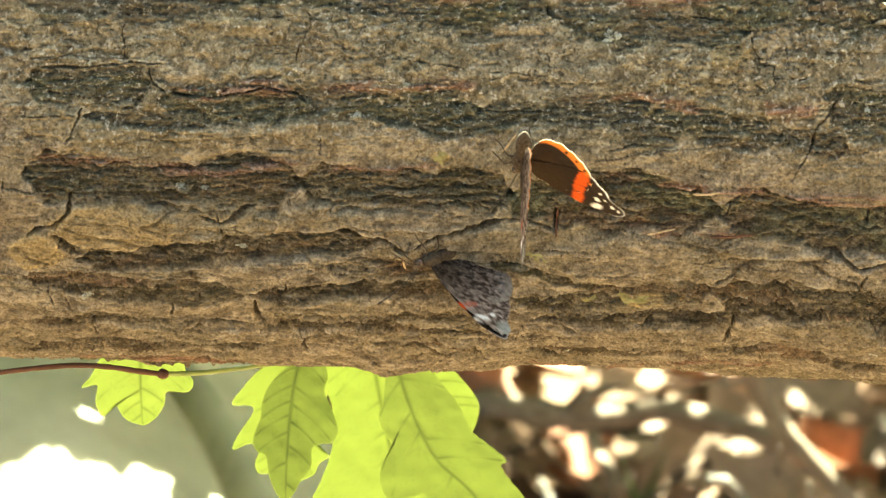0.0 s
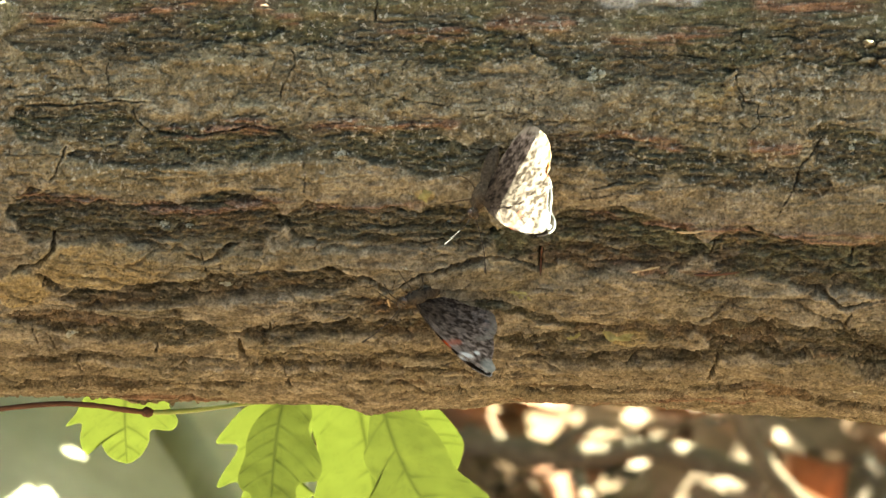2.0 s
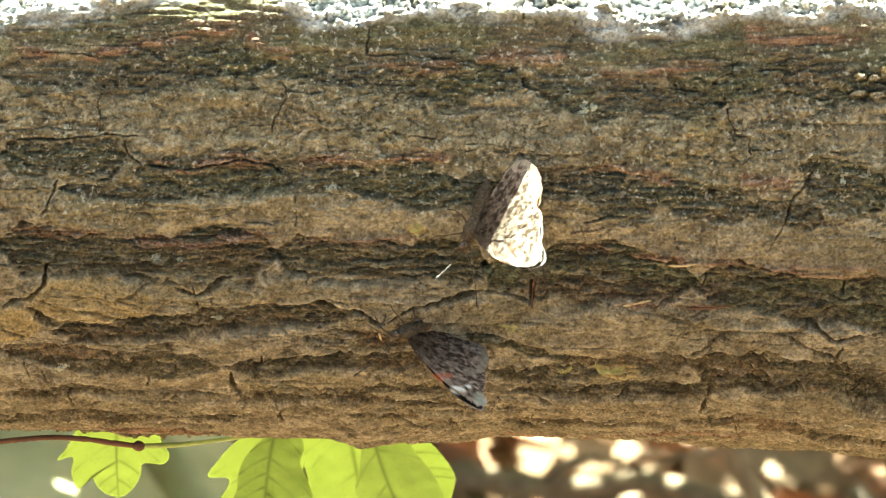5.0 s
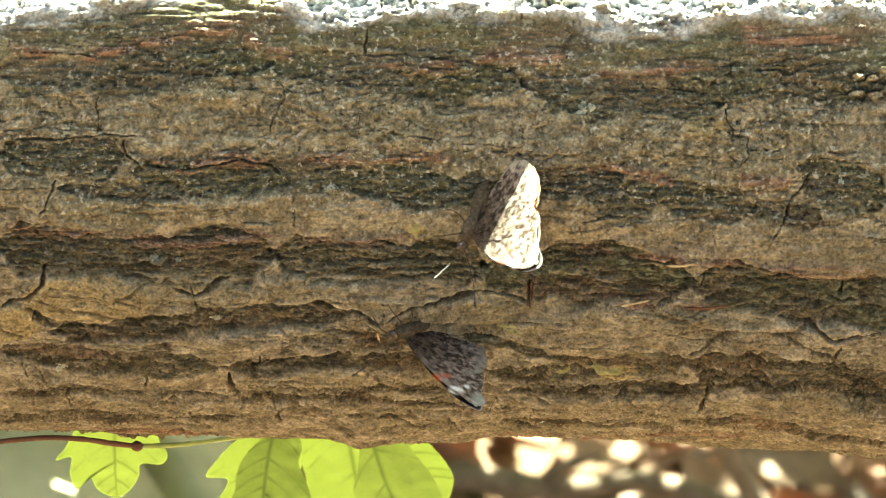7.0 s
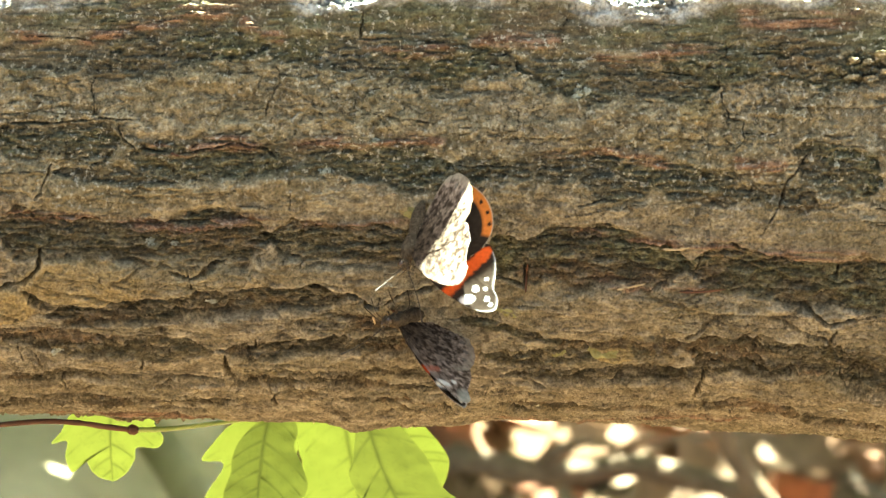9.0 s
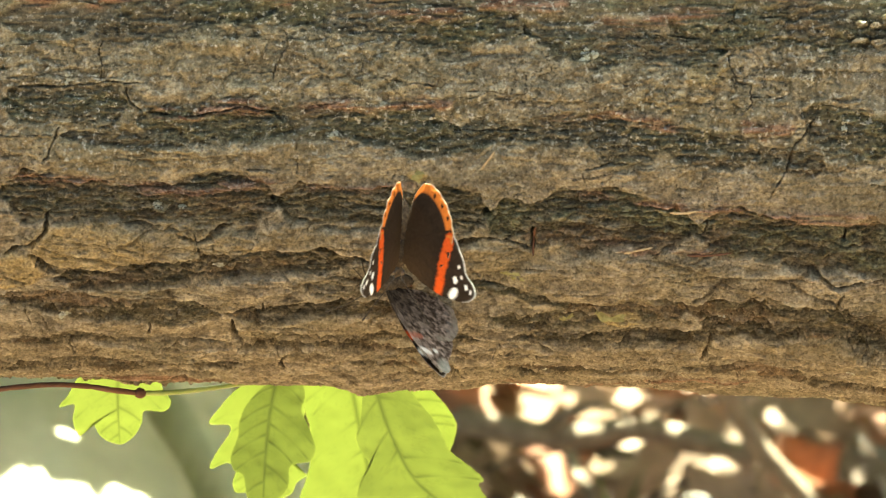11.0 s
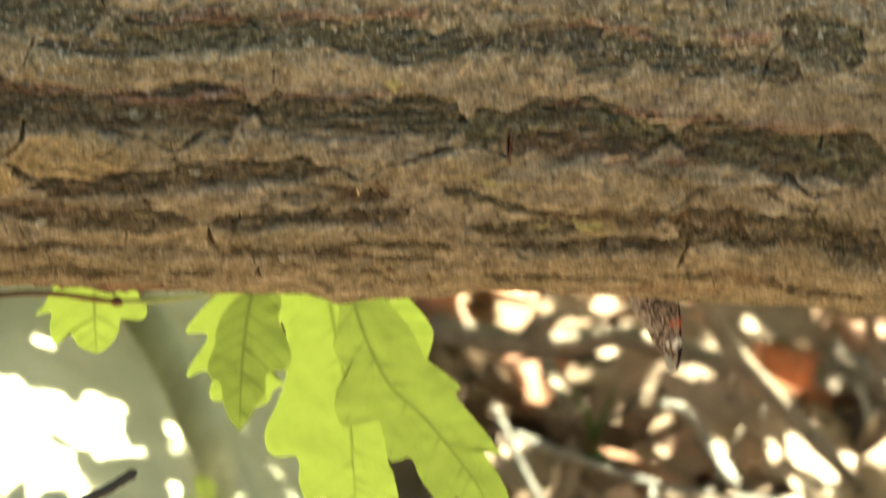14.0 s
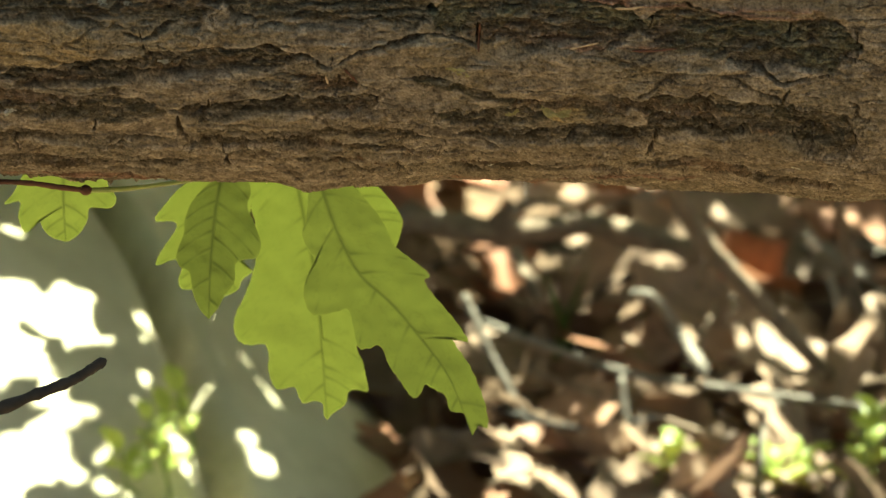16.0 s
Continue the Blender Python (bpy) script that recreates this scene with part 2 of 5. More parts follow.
def tube(name, pts, r0, r1, material, n=24, sides=8, lump=0.0, seed=0):
    return from_grid(name, tube_points(pts, r0, r1, n, sides, lump, seed), material, wrap=True)


def joined(name, grids, material, wraps=None, attrs=None):
    """Several grids in one mesh."""
    vs, fs, n, at = [], [], 0, []
    for k, P in enumerate(grids):
        r, c = P.shape[:2]
        idx = np.arange(r * c).reshape(r, c) + n
        if wraps is None or wraps[k]:
            idx = np.concatenate([idx, idx[:, :1]], 1)
        fs.append(np.stack([idx[:-1, :-1], idx[:-1, 1:], idx[1:, 1:], idx[1:, :-1]], -1).reshape(-1, 4))
        vs.append(P.reshape(-1, 3))
        if attrs is not None:
            at.append(attrs[k].reshape(-1))
        n += r * c
    vs, fs = np.concatenate(vs), np.concatenate(fs)
    me = bpy.data.meshes.new(name)
    me.vertices.add(len(vs))
    me.vertices.foreach_set("co", vs.reshape(-1).astype(np.float32))
    me.loops.add(fs.size)
    me.loops.foreach_set("vertex_index", fs.reshape(-1).astype(np.int32))
    me.polygons.add(len(fs))
    me.polygons.foreach_set("loop_start", np.arange(0, fs.size, 4, dtype=np.int32))
    me.polygons.foreach_set("use_smooth", np.full(len(fs), True))
    me.update(calc_edges=True)
    if attrs is not None:
        me.attributes.new("vein", "FLOAT", "POINT").data.foreach_set("value", np.concatenate(at).astype(np.float32))
    me.materials.append(material)
    return me


def lattice(x, y, seed):
    """Smooth value noise in 0..1 on a plane."""
    xi, yi = np.floor(x).astype(np.int64), np.floor(y).astype(np.int64)
    fx, fy = x - xi, y - yi
    fx, fy = fx * fx * (3 - 2 * fx), fy * fy * (3 - 2 * fy)

    def h(i, j):
        k = (i * 374761393 + j * 668265263 + seed * 1442695041) & 0xFFFFFFFF
        k = ((k ^ (k >> 13)) * 1274126177) & 0xFFFFFFFF
        return ((k ^ (k >> 16)) & 0xFFFF) / 65535.0
    return (h(xi, yi) * (1 - fx) + h(xi + 1, yi) * fx) * (1 - fy) + (h(xi, yi + 1) * (1 - fx) + h(xi + 1, yi + 1) * fx) * fy


def fbm(x, y, seed, octaves=4, gain=0.55):
    s, a, tot = 0, 1.0, 0
    for o in range(octaves):
        s = s + a * lattice(x * 2 ** o, y * 2 ** o, seed + 17 * o)
        tot += a
        a *= gain
    return s / tot - 0.5


def flakes(x, y, lx, ly, seed):
    """Long cells over a plane: nearness of the border, slope within the cell, tone of the cell."""
    X, Y = x / lx, y / ly
    X = X + 0.5 * (np.floor(Y) % 2)
    xi, yi = np.floor(X), np.floor(Y)
    f1, f2 = np.full(X.shape, 9.0), np.full(X.shape, 9.0)
    tilt, tone = np.zeros_like(X), np.zeros_like(X)
    for i in (-1, 0, 1):
        for j in (-1, 0, 1):
            a, b = xi + i, yi + j
            px, py = a + 0.1 + 0.8 * lattice(a, b, seed), b + 0.1 + 0.8 * lattice(a, b, seed + 1)
            d = np.hypot(X - px, (Y - py) * 1.2)
            m = d < f1
            f2 = np.where(m, f1, np.minimum(f2, d))
            tilt = np.where(m, (Y - py) * -0.9 + (X - px) * 0.6 * (lattice(a, b, seed + 2) - 0.5), tilt)
            tone = np.where(m, lattice(a, b, seed + 3) - 0.5, tone)
            f1 = np.where(m, d, f1)
    return f2 - f1, tilt, tone


# ---- the log ----
LOG_Z, LOG_R, TAPER = 0.52, 0.072, 0.42


def log_point(x, s, h=0.0):
    """A point on the bark: x along the log and s round it in millimetres (0 faces the camera, up is positive), h above the bark."""
    th = radians(20) + s / 72.0
    r = LOG_R * (1 + TAPER * x / 1000) + h / 1000
    return Vector((x / 1000, -r * math.cos(th), LOG_Z + r * math.sin(th)))


class Bark:
    """The relief of the bark, in millimetres, over a sheet of (x, s)."""

    def __init__(self, x, s):
        self.x, self.s = x, s
        self.h = np.zeros_like(x)
        self.wx = 2.2 * fbm(x / 9, s / 5, 3, 4) + 0.8 * fbm(x / 2.5, s / 1.6, 5, 3)
        self.wy = 1.9 * fbm(x / 14, s / 6, 4, 4) + 0.7 * fbm(x / 3, s / 1.5, 6, 3)
        self.at = {k: np.zeros_like(x) for k in ("groove", "band", "rust", "lichen", "moss", "ochre", "crust")}
        self.at["relief_shade"] = np.full_like(x, 0.5)

    def near(self, pts, wander=1.0, reach=12.0):
        """Within reach of a line: the window of places, their distance from it and how far along it they are."""
        p = np.array(pts, float)
        lo, hi = p.min(0) - reach, p.max(0) + reach
        j = np.searchsorted(self.x[0], (lo[0], hi[0]))
        i = np.searchsorted(self.s[:, 0], (lo[1], hi[1]))
        w = (slice(i[0], max(i[1], i[0] + 1)), slice(j[0], max(j[1], j[0] + 1)))
        X, Y = self.x[w] + self.wx[w] * wander, self.s[w] + self.wy[w] * wander
        best, along = np.full(X.shape, 1e9), np.zeros_like(X)
        for k, (a, b) in enumerate(zip(p[:-1], p[1:])):
            d = b - a
            t = np.clip(((X - a[0]) * d[0] + (Y - a[1]) * d[1]) / (d @ d + 1e-9), 0, 1)
            q = np.hypot(X - a[0] - t * d[0], Y - a[1] - t * d[1])
            m = q < best
            best[m], along[m] = q[m], (k + t[m]) / (len(p) - 1)
        return w, best, along

    def most(self, key, w, m):
        self.at[key][w] = np.maximum(self.at[key][w], m)

    def band(self, pts, half, depth=1.6, moss=0.0):
        """A sunken, stringy strip between plates."""
        w, d, a = self.near(pts, 1.6, half * 3.2 + 4)
        x, s = self.x[w], self.s[w]
        wd = 1.55 * half * (0.75 + 0.9 * (fbm(x / 16, s / 30, 21, 3) + 0.25) + 0.5 * fbm(x / 4, s / 3, 22, 3)) * np.clip(np.minimum(a, 1 - a) * 9 + 0.25, 0, 1)
        high = 1 / (1 + math.exp(-(pts[0][1] + 22) / 4))
        depth *= 1 - 0.55 * high
        m = np.clip((1.12 + 0.12 * high - d / np.maximum(wd, 0.15)) / (0.30 + 0.35 * high), 0, 1)
        m = m * m * (3 - 2 * m)
        self.most("band", w, m)
        self.most("moss", w, m * moss)
        string = np.abs(fbm(x / 9 + self.wx[w] * 0.2, s / 1.5 + self.wy[w] * 0.25, 31, 4))
        self.most("groove", w, (0.65 - 0.55 * high) * m * np.clip(1 - string / 0.045, 0, 1) * np.clip(0.4 + 3 * fbm(x / 7, s / 3, 32, 2), 0, 1))
        self.h[w] -= m * (depth * 1.15 - np.clip(string, 0, 0.25) * (7.5 - 5.0 * high) + 0.5)

    def crack(self, pts, width, depth=2.0):
        w, d, a = self.near(pts, 1.0, 6)
        x, s = self.x[w], self.s[w]
        width = width * (0.72 - 0.42 / (1 + math.exp(-(pts[0][1] + 22) / 5)))
        wd = width * (0.35 + 1.3 * lattice(x / 1.7, s / 1.7, 44)) * np.clip(np.minimum(a, 1 - a) * 7 + 0.2, 0, 1)
        m = np.clip(1.4 - d / np.maximum(wd, 0.05), 0, 1)
        self.most("groove", w, (0.78 - 0.36 / (1 + math.exp(-(pts[0][1] + 22) / 5))) * m ** 1.3)
        depth *= 1 - 0.4 / (1 + math.exp(-(pts[0][1] + 22) / 5))
        self.h[w] -= depth * m * m * (3 - 2 * m)
        # the rims of a crack curl up a little
        self.h[w] += 0.45 * np.exp(-((d - 2.4 * width) / (1.5 * width)) ** 2) * np.clip(0.5 + 2 * fbm(x / 5, s / 3, 45, 2), 0, 1)

    def rust(self, pts, half, height=0.5):
        """A torn reddish edge of inner bark."""
        w, d, a = self.near(pts, 1.7, 8)
        x, s = self.x[w], self.s[w]
        m = np.exp(-(d / (1.5 * half)) ** 2) * np.clip(np.minimum(a, 1 - a) * 8, 0, 1)
        m *= np.clip(0.7 + 3.0 * fbm(x / 8, s / 2.5, 51, 3), 0, 1) * np.clip(0.7 + 3.5 * fbm(x / 9 + 0.2 * self.wx[w], s / 0.6 + 0.3 * self.wy[w], 53, 3), 0.05, 1)
        self.most("rust", w, np.clip(m * 1.9, 0, 1))
        self.h[w] += 1.6 * height * m

    def plate(self, cx, cs, lx, ls, height=0.9, ochre=0.0):
        """A smooth raised scale of bark."""
        q = np.hypot((self.x + self.wx * 1.5 - cx) / lx, (self.s + self.wy * 1.2 - cs) / ls)
        m = np.clip((1.15 - q) / 0.3, 0, 1)
        m = m * m * (3 - 2 * m)
        self.h += height * m
        self.at["ochre"] = np.maximum(self.at["ochre"], ochre * m)
        self.at["band"] *= 1 - 0.9 * m
        self.at["moss"] *= 1 - 0.8 * m
        self.at["groove"] *= 1 - 0.6 * m


def shape_bark(B):
    x, s = B.x, B.s
    B.h += 3.0 * fbm(x / 55, s / 26, 1, 3) + 1.7 * fbm(x / 14, s / 5.5, 2, 4)
    # the log swells under a knot at its thick end, and has a small boss below
    B.h += 2.6 * np.clip((x - 55) / 45, 0, 1) ** 1.5 * np.clip((-s - 40) / 40, 0, 1) + 1.6 * np.exp(-((x + 18) / 6) ** 2) * np.clip((-s - 80) / 15, 0, 1)
    # flatter underneath towards the thick end
    B.h -= 2.1 * np.clip((x + 2) / 16, 0, 1) * np.clip((-s - 72) / 24, 0, 1)
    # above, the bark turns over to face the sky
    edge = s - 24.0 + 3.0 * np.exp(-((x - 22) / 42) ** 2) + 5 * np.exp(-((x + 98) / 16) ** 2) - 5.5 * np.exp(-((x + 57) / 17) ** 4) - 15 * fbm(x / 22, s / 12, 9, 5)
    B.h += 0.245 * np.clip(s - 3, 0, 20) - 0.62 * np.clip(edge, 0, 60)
    # whitened crest: pale crust with sun glare added to its colour
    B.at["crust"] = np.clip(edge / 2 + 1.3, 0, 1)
    up = 1 / (1 + np.exp(-(s + 23) / 4.0))
    B.at["lichen"] = np.clip(up * (0.75 + 1.3 * fbm(x / 25, s / 12, 8, 4)), 0, 1)
    # anywhere that no strip is named, loose stringy furrows
    fur = np.abs(fbm(x / 30 + 0.06 * B.wx, s / 4.6 + 0.12 * B.wy, 12, 4))
    f = np.clip(1 - fur / 0.03, 0, 1) * np.clip(0.45 + 2.5 * fbm(x / 12, s / 8, 13, 2), 0, 1)
    out = (np.abs(x) > 112) | (s > 34) | (s < -104)
    B.at["band"] = np.maximum(B.at["band"], f * np.where(out, 0.9, np.where(s < -76, 0.85, 0.30)))
    B.at["groove"] = np.maximum(B.at["groove"], 0.4 * np.clip(f * 2 - 1.0, 0, 1))
    B.h -= f * np.where(out, 1.8, np.where(s < -76, 1.2, 0.5))
    # scattered short checks, across and along the grain
    rng = np.random.default_rng(7)
    for k in range(120):
        cx, cs = rng.uniform(-110, 110), rng.uniform(-102, 30)
        if k % 3 == 0:
            l, a = rng.uniform(1.5, 5.0), rng.normal(1.57, 0.3)
        else:
            l, a = rng.uniform(3, 11), rng.normal(0, 0.12)
        dx, ds = l * math.cos(a), l * math.sin(a)
        B.crack([(cx - dx, cs - ds), (cx + rng.normal(0, 0.6), cs + rng.normal(0, 0.6)), (cx + dx, cs + ds)], rng.uniform(0.10, 0.28), rng.uniform(0.5, 1.3))
    B.band([(-100, 19.5), (-50, 21.5), (0, 17.5), (50, 15.5), (104, 15.0)], 2.6, 0.5, 0.3)
    B.band([(-96.2, 11.0), (-77.8, 11.2), (-56.9, 13.1), (-37.3, 13.0)], 3.6, 1.6, 0.9)
    B.band([(-37.3, 13.0), (-17.6, 11.9), (2.0, 10.6), (17.9, 8.3)], 3.4, 1.5, 0.9)
    B.band([(17.9, 8.3), (32.6, 6.2), (46.0, 3.1), (59.4, 3.7)], 3.2, 1.4, 0.7)
    B.band([(48.5, 9.7), (63.1, 9.1), (77.8, 9.0), (95.8, 7.8)], 2.8, 1.2, 0.8)
    B.band([(-96.2, -7.9), (-82.7, -7.1), (-69.8, -7.5)], 3.6, 1.5, 0.8)
    B.band([(-66.7, -11.3), (-44.6, -12.1), (-32.4, -11.1), (-15.2, -12.6), (2.0, -13.0)], 2.8, 1.4, 0.6)
    B.band([(2.0, -13.0), (16.7, -14.0), (26.5, -13.3), (38.7, -12.0)], 2.0, 1.2, 0.3)
    B.band([(31.4, -16.6), (48.5, -16.2), (65.7, -18.8)], 2.9, 1.3, 0.5)
    B.band([(65.7, -18.8), (81.6, -20.3)], 1.5, 0.9, 0.2)
    B.band([(77.8, -10.0), (87.6, -13.5), (95.9, -15.3)], 3.2, 1.4, 0.8)
    B.band([(-96.5, -29.8), (-78.0, -30.7), (-59.6, -31.5), (-37.4, -30.8)], 4.4, 1.9, 0.35)
    B.band([(-37.4, -30.8), (-20.2, -32.6), (-3.0, -31.3), (9.3, -33.5)], 3.8, 1.8, 0.3)
    B.band([(9.3, -33.5), (20.4, -35.4), (36.4, -34.5), (53.6, -34.9)], 4.4, 1.9, 0.9)
    B.band([(53.6, -34.9), (70.9, -37.4), (83.2, -40.0), (100.4, -40.3)], 3.8, 1.8, 0.8)
    B.band([(-86.0, -52.7), (-68.6, -50.4), (-54.9, -48.4), (-38.8, -46.3), (-20.2, -44.6)], 2.6, 2.0, 0.1)
    B.band([(-97.4, -58.2), (-82.6, -61.0), (-65.2, -62.4), (-50.3, -62.8)], 2.9, 1.6, 0.15)
    B.band([(-47.8, -62.7), (-32.8, -61.1), (-17.9, -58.1)], 1.3, 1.5, 0)
    B.band([(-98.2, -77.2), (-81.8, -73.5), (-65.6, -75.2), (-48.0, -74.8)], 1.5, 1.1, 0)
    B.band([(-45.6, -76.2), (-28.0, -70.7), (-10.5, -69.4), (8.2, -71.3)], 1.9, 1.7, 0)
    B.band([(-98.9, -91.2), (-81.1, -88.0), (-60.9, -87.3), (-45.8, -87.5)], 2.2, 1.3, 0)
    B.band([(9.4, -61.5), (24.4, -63.0), (39.2, -58.6), (54.0, -57.2)], 2.4, 1.4, 0.3)
    B.band([(54.1, -58.1), (67.7, -59.5), (82.7, -60.8), (101.4, -65.0)], 3.6, 1.6, 0.2)
    B.band([(14.5, -68.7), (33.1, -68.3), (54.3, -66.9)], 1.3, 1.2, 0)
    B.band([(14.6, -87.2), (27.2, -88.9), (46.1, -88.3), (53.7, -89.7)], 2.8, 1.6, 0)
    B.band([(69.8, -82.7), (82.6, -89.0), (98.7, -89.5)], 3.0, 1.6, 0)
    B.band([(-28.1, -83.4), (-13.1, -83.3), (0.8, -84.6)], 1.0, 1.0, 0)
    B.band([(-30.2, -52.8), (-20.3, -53.3), (-10.4, -52.2), (-7.9, -54.7)], 1.8, 1.2, 0)
    B.plate(-78.3, -41.9, 14.0, 6.2, 1.3, 0.8)
    B.plate(-56.0, -40.6, 16.6, 5.2, 1.1, 0.25)
    B.plate(-94.6, -49.6, 6.1, 5.1, 1.1, 1.0)
    B.plate(-22.7, -39.2, 19.1, 3.8, 0.9, 0)
    B.plate(2.0, -43.9, 13.4, 3.7, 1.4, 0.1)
    B.plate(41.5, -49.4, 28.1, 6.8, 1.3, 0.1)
    B.plate(76.1, -50.9, 14.0, 5.6, 0.9, 0.05)
    B.plate(-35.2, -53.9, 16.6, 4.6, 0.8, 0)
    B.plate(-31.6, -67.0, 15.3, 5.3, 1.1, 0.15)
    B.plate(-10.5, -64.5, 7.7, 3.8, 0.8, 0)
    B.plate(37.0, -75.2, 19.1, 5.7, 0.9, 0.1)
    B.plate(76.8, -71.8, 16.6, 5.7, 1.0, 0.1)
    B.plate(38.0, -61.5, 4.6, 2.3, 0.6, 1.0)
    B.plate(-60.7, -79.7, 19.1, 5.6, 0.6, 0)
    B.plate(-6.6, -23.7, 2.6, 1.3, 0.2, 1.0)
    B.plate(56.4, -1.1, 4.8, 2.6, 0.3, 0.8)
    B.plate(-68.0, -21.1, 19.1, 3.7, 0.6, 0.3)
    B.plate(-88.9, -16.6, 8.3, 3.4, 0.6, 0.3)
    B.plate(-38.5, -20.1, 16.6, 4.2, 0.6, 0.15)
    B.plate(-55.6, 0.1, 21.7, 6.5, 0.3, 0.1)
    B.plate(-20.1, -0.5, 19.1, 5.2, 0.3, 0.1)
    B.plate(43.6, -3.5, 12.8, 5.4, 0.4, 0.05)
    B.rust([(-96.2, 16.3), (-77.8, 14.8), (-63.1, 16.7), (-55.7, 19.2), (-42.2, 20.8)], 1.0, 0.7)
    B.rust([(-43.4, 19.7), (-38.5, 15.8), (-32.4, 14.5)], 0.8, 0.5)
    B.rust([(-16.4, 14.4), (-10.3, 12.1), (4.4, 11.5)], 0.9, 0.6)
    B.rust([(5.6, 13.0), (17.9, 13.2), (28.9, 13.5)], 0.8, 0.4)
    B.rust([(31.3, 10.4), (38.7, 8.6), (49.7, 11.3), (61.9, 11.7)], 0.9, 0.6)
    B.rust([(-66.7, -9.4), (-55.7, -10.3), (-47.1, -7.4), (-37.3, -9.2)], 0.8, 0.7)
    B.rust([(-32.4, -8.6), (-17.6, -7.7), (-5.4, -7.3), (2.0, -7.8)], 0.8, 0.6)
    B.rust([(-96.4, -24.7), (-81.6, -25.9), (-59.5, -27.4), (-32.4, -26.6)], 1.0, 0.8)
    B.rust([(-32.4, -26.6), (-17.7, -27.4), (-5.4, -26.3)], 0.6, 0.5)
    B.rust([(24.1, -29.5), (38.8, -29.1), (56.0, -29.5), (67.0, -30.3)], 0.7, 0.7)
    B.rust([(67.0, -30.7), (80.6, -32.7), (95.3, -33.6)], 0.8, 0.7)
    B.rust([(20.3, -12.7), (36.2, -10.2), (50.9, -13.7)], 0.8, 0.4)
    B.rust([(63.2, -12.5), (75.4, -13.6)], 1.0, 0.4)
    B.rust([(31.5, -40.2), (51.3, -42.0), (66.0, -41.0)], 0.6, 0.5)
    B.rust([(-99.9, -110.3), (-74.0, -100.5), (-48.7, -101.5)], 0.8, 0.4)
    B.rust([(9.6, -100.7), (27.4, -103.9), (52.5, -93.7), (71.5, -95.2)], 0.8, 0.4)
    B.rust([(63.2, 18.8), (77.9, 17.5), (93.8, 18.6)], 1.6, 0.4)
    B.crack([(-74.6, 7.7), (-75.0, 2.7), (-74.8, -3.3)], 0.38, 1.2)
    B.crack([(-93.7, -4.0), (-81.4, -4.1), (-74.1, -3.0), (-66.1, -3.5)], 0.5, 1.5)
    B.crack([(-69.1, -4.3), (-68.2, -7.5), (-66.1, -9.4)], 0.6, 1.8)
    B.crack([(-66.7, -9.6), (-55.7, -10.6), (-44.6, -8.0), (-37.3, -9.5), (-34.8, -11.1)], 0.55, 1.6)
    B.crack([(-34.8, 9.5), (-34.6, 4.5), (-36.9, 0.7), (-37.5, -2.4)], 0.4, 1.2)
    B.crack([(-16.4, 20.1), (-16.4, 16.3), (-16.4, 14.4)], 0.6, 1.6)
    B.crack([(-13.1, 27.3), (-13.4, 23.4)], 0.6, 1.5)
    B.crack([(16.9, 26.9), (16.7, 20.5)], 0.6, 1.5)
    B.crack([(-84.3, -12.7), (-85.8, -17.9), (-87.4, -21.5)], 0.6, 1.3)
    B.crack([(-86.1, -33.7), (-87.4, -38.1), (-91.3, -42.8), (-96.9, -45.3)], 0.7, 2.0)
    B.crack([(-91.4, -45.2), (-87.7, -47.6), (-86.5, -49.2)], 1.0, 2.2)
    B.crack([(-59.1, -38.8), (-54.2, -40.2), (-49.2, -38.1), (-46.1, -36.6)], 0.75, 2.0)
    B.crack([(-59.8, -46.1), (-43.7, -43.3), (-30.1, -42.7), (-17.8, -45.1), (-14.7, -46.6)], 0.85, 2.4)
    B.crack([(-16.6, -46.6), (-12.9, -48.1)], 1.5, 2.6)
    B.crack([(-12.9, -47.6), (-7.9, -43.3), (0.7, -40.9), (8.1, -38.9)], 0.8, 2.4)
    B.crack([(8.1, -38.9), (15.5, -40.3), (19.2, -42.0)], 0.5, 1.6)
    B.crack([(3.2, -13.0), (17.9, -13.3)], 0.4, 1.0)
    B.crack([(60.4, 7.9), (61.0, 0.7), (63.1, -2.3), (66.2, -2.9), (66.2, -7.0), (63.8, -10.0)], 0.34, 1.2)
    B.crack([(80.3, -10.6), (75.4, -16.0), (73.0, -22.2), (70.1, -28.0)], 0.5, 1.4)
    B.crack([(83.9, -6.1), (87.6, -6.4), (90.6, -6.1)], 0.6, 1.0)
    B.crack([(-47.2, -63.7), (-46.7, -71.6), (-44.3, -75.3)], 0.9, 2.0)
    B.crack([(-44.3, -76.2), (-35.6, -76.8), (-28.0, -74.4)], 0.6, 1.6)
    B.crack([(-35.6, -79.1), (-37.3, -87.9)], 0.6, 1.6)
    B.crack([(-28.1, -81.7), (-13.1, -83.3), (-0.5, -83.0)], 0.5, 1.4)
    B.crack([(1.4, -82.8), (2.4, -90.5)], 1.1, 2.4)
    B.crack([(58.6, -66.7), (57.0, -73.7), (55.2, -77.7)], 0.8, 2.0)
    B.crack([(46.2, -92.9), (56.0, -83.8), (67.1, -77.0), (83.3, -76.1)], 0.6, 1.6)
    B.crack([(87.2, -50.4), (84.3, -56.3)], 0.5, 1.6)
    B.crack([(73.5, -43.8), (80.9, -46.6), (86.0, -49.6), (95.7, -47.0)], 0.6, 1.6)
    B.crack([(-50.2, -62.4), (-39.0, -62.4), (-27.8, -60.0)], 0.6, 1.6)
    B.crack([(19.2, -36.2), (19.5, -42.0)], 0.8, 2.2)
    B.crack([(-17.6, 1.4), (-18.9, -4.2)], 0.35, 1.0)
    B.crack([(-10.3, 6.9), (-10.9, 2.6)], 0.3, 1.0)
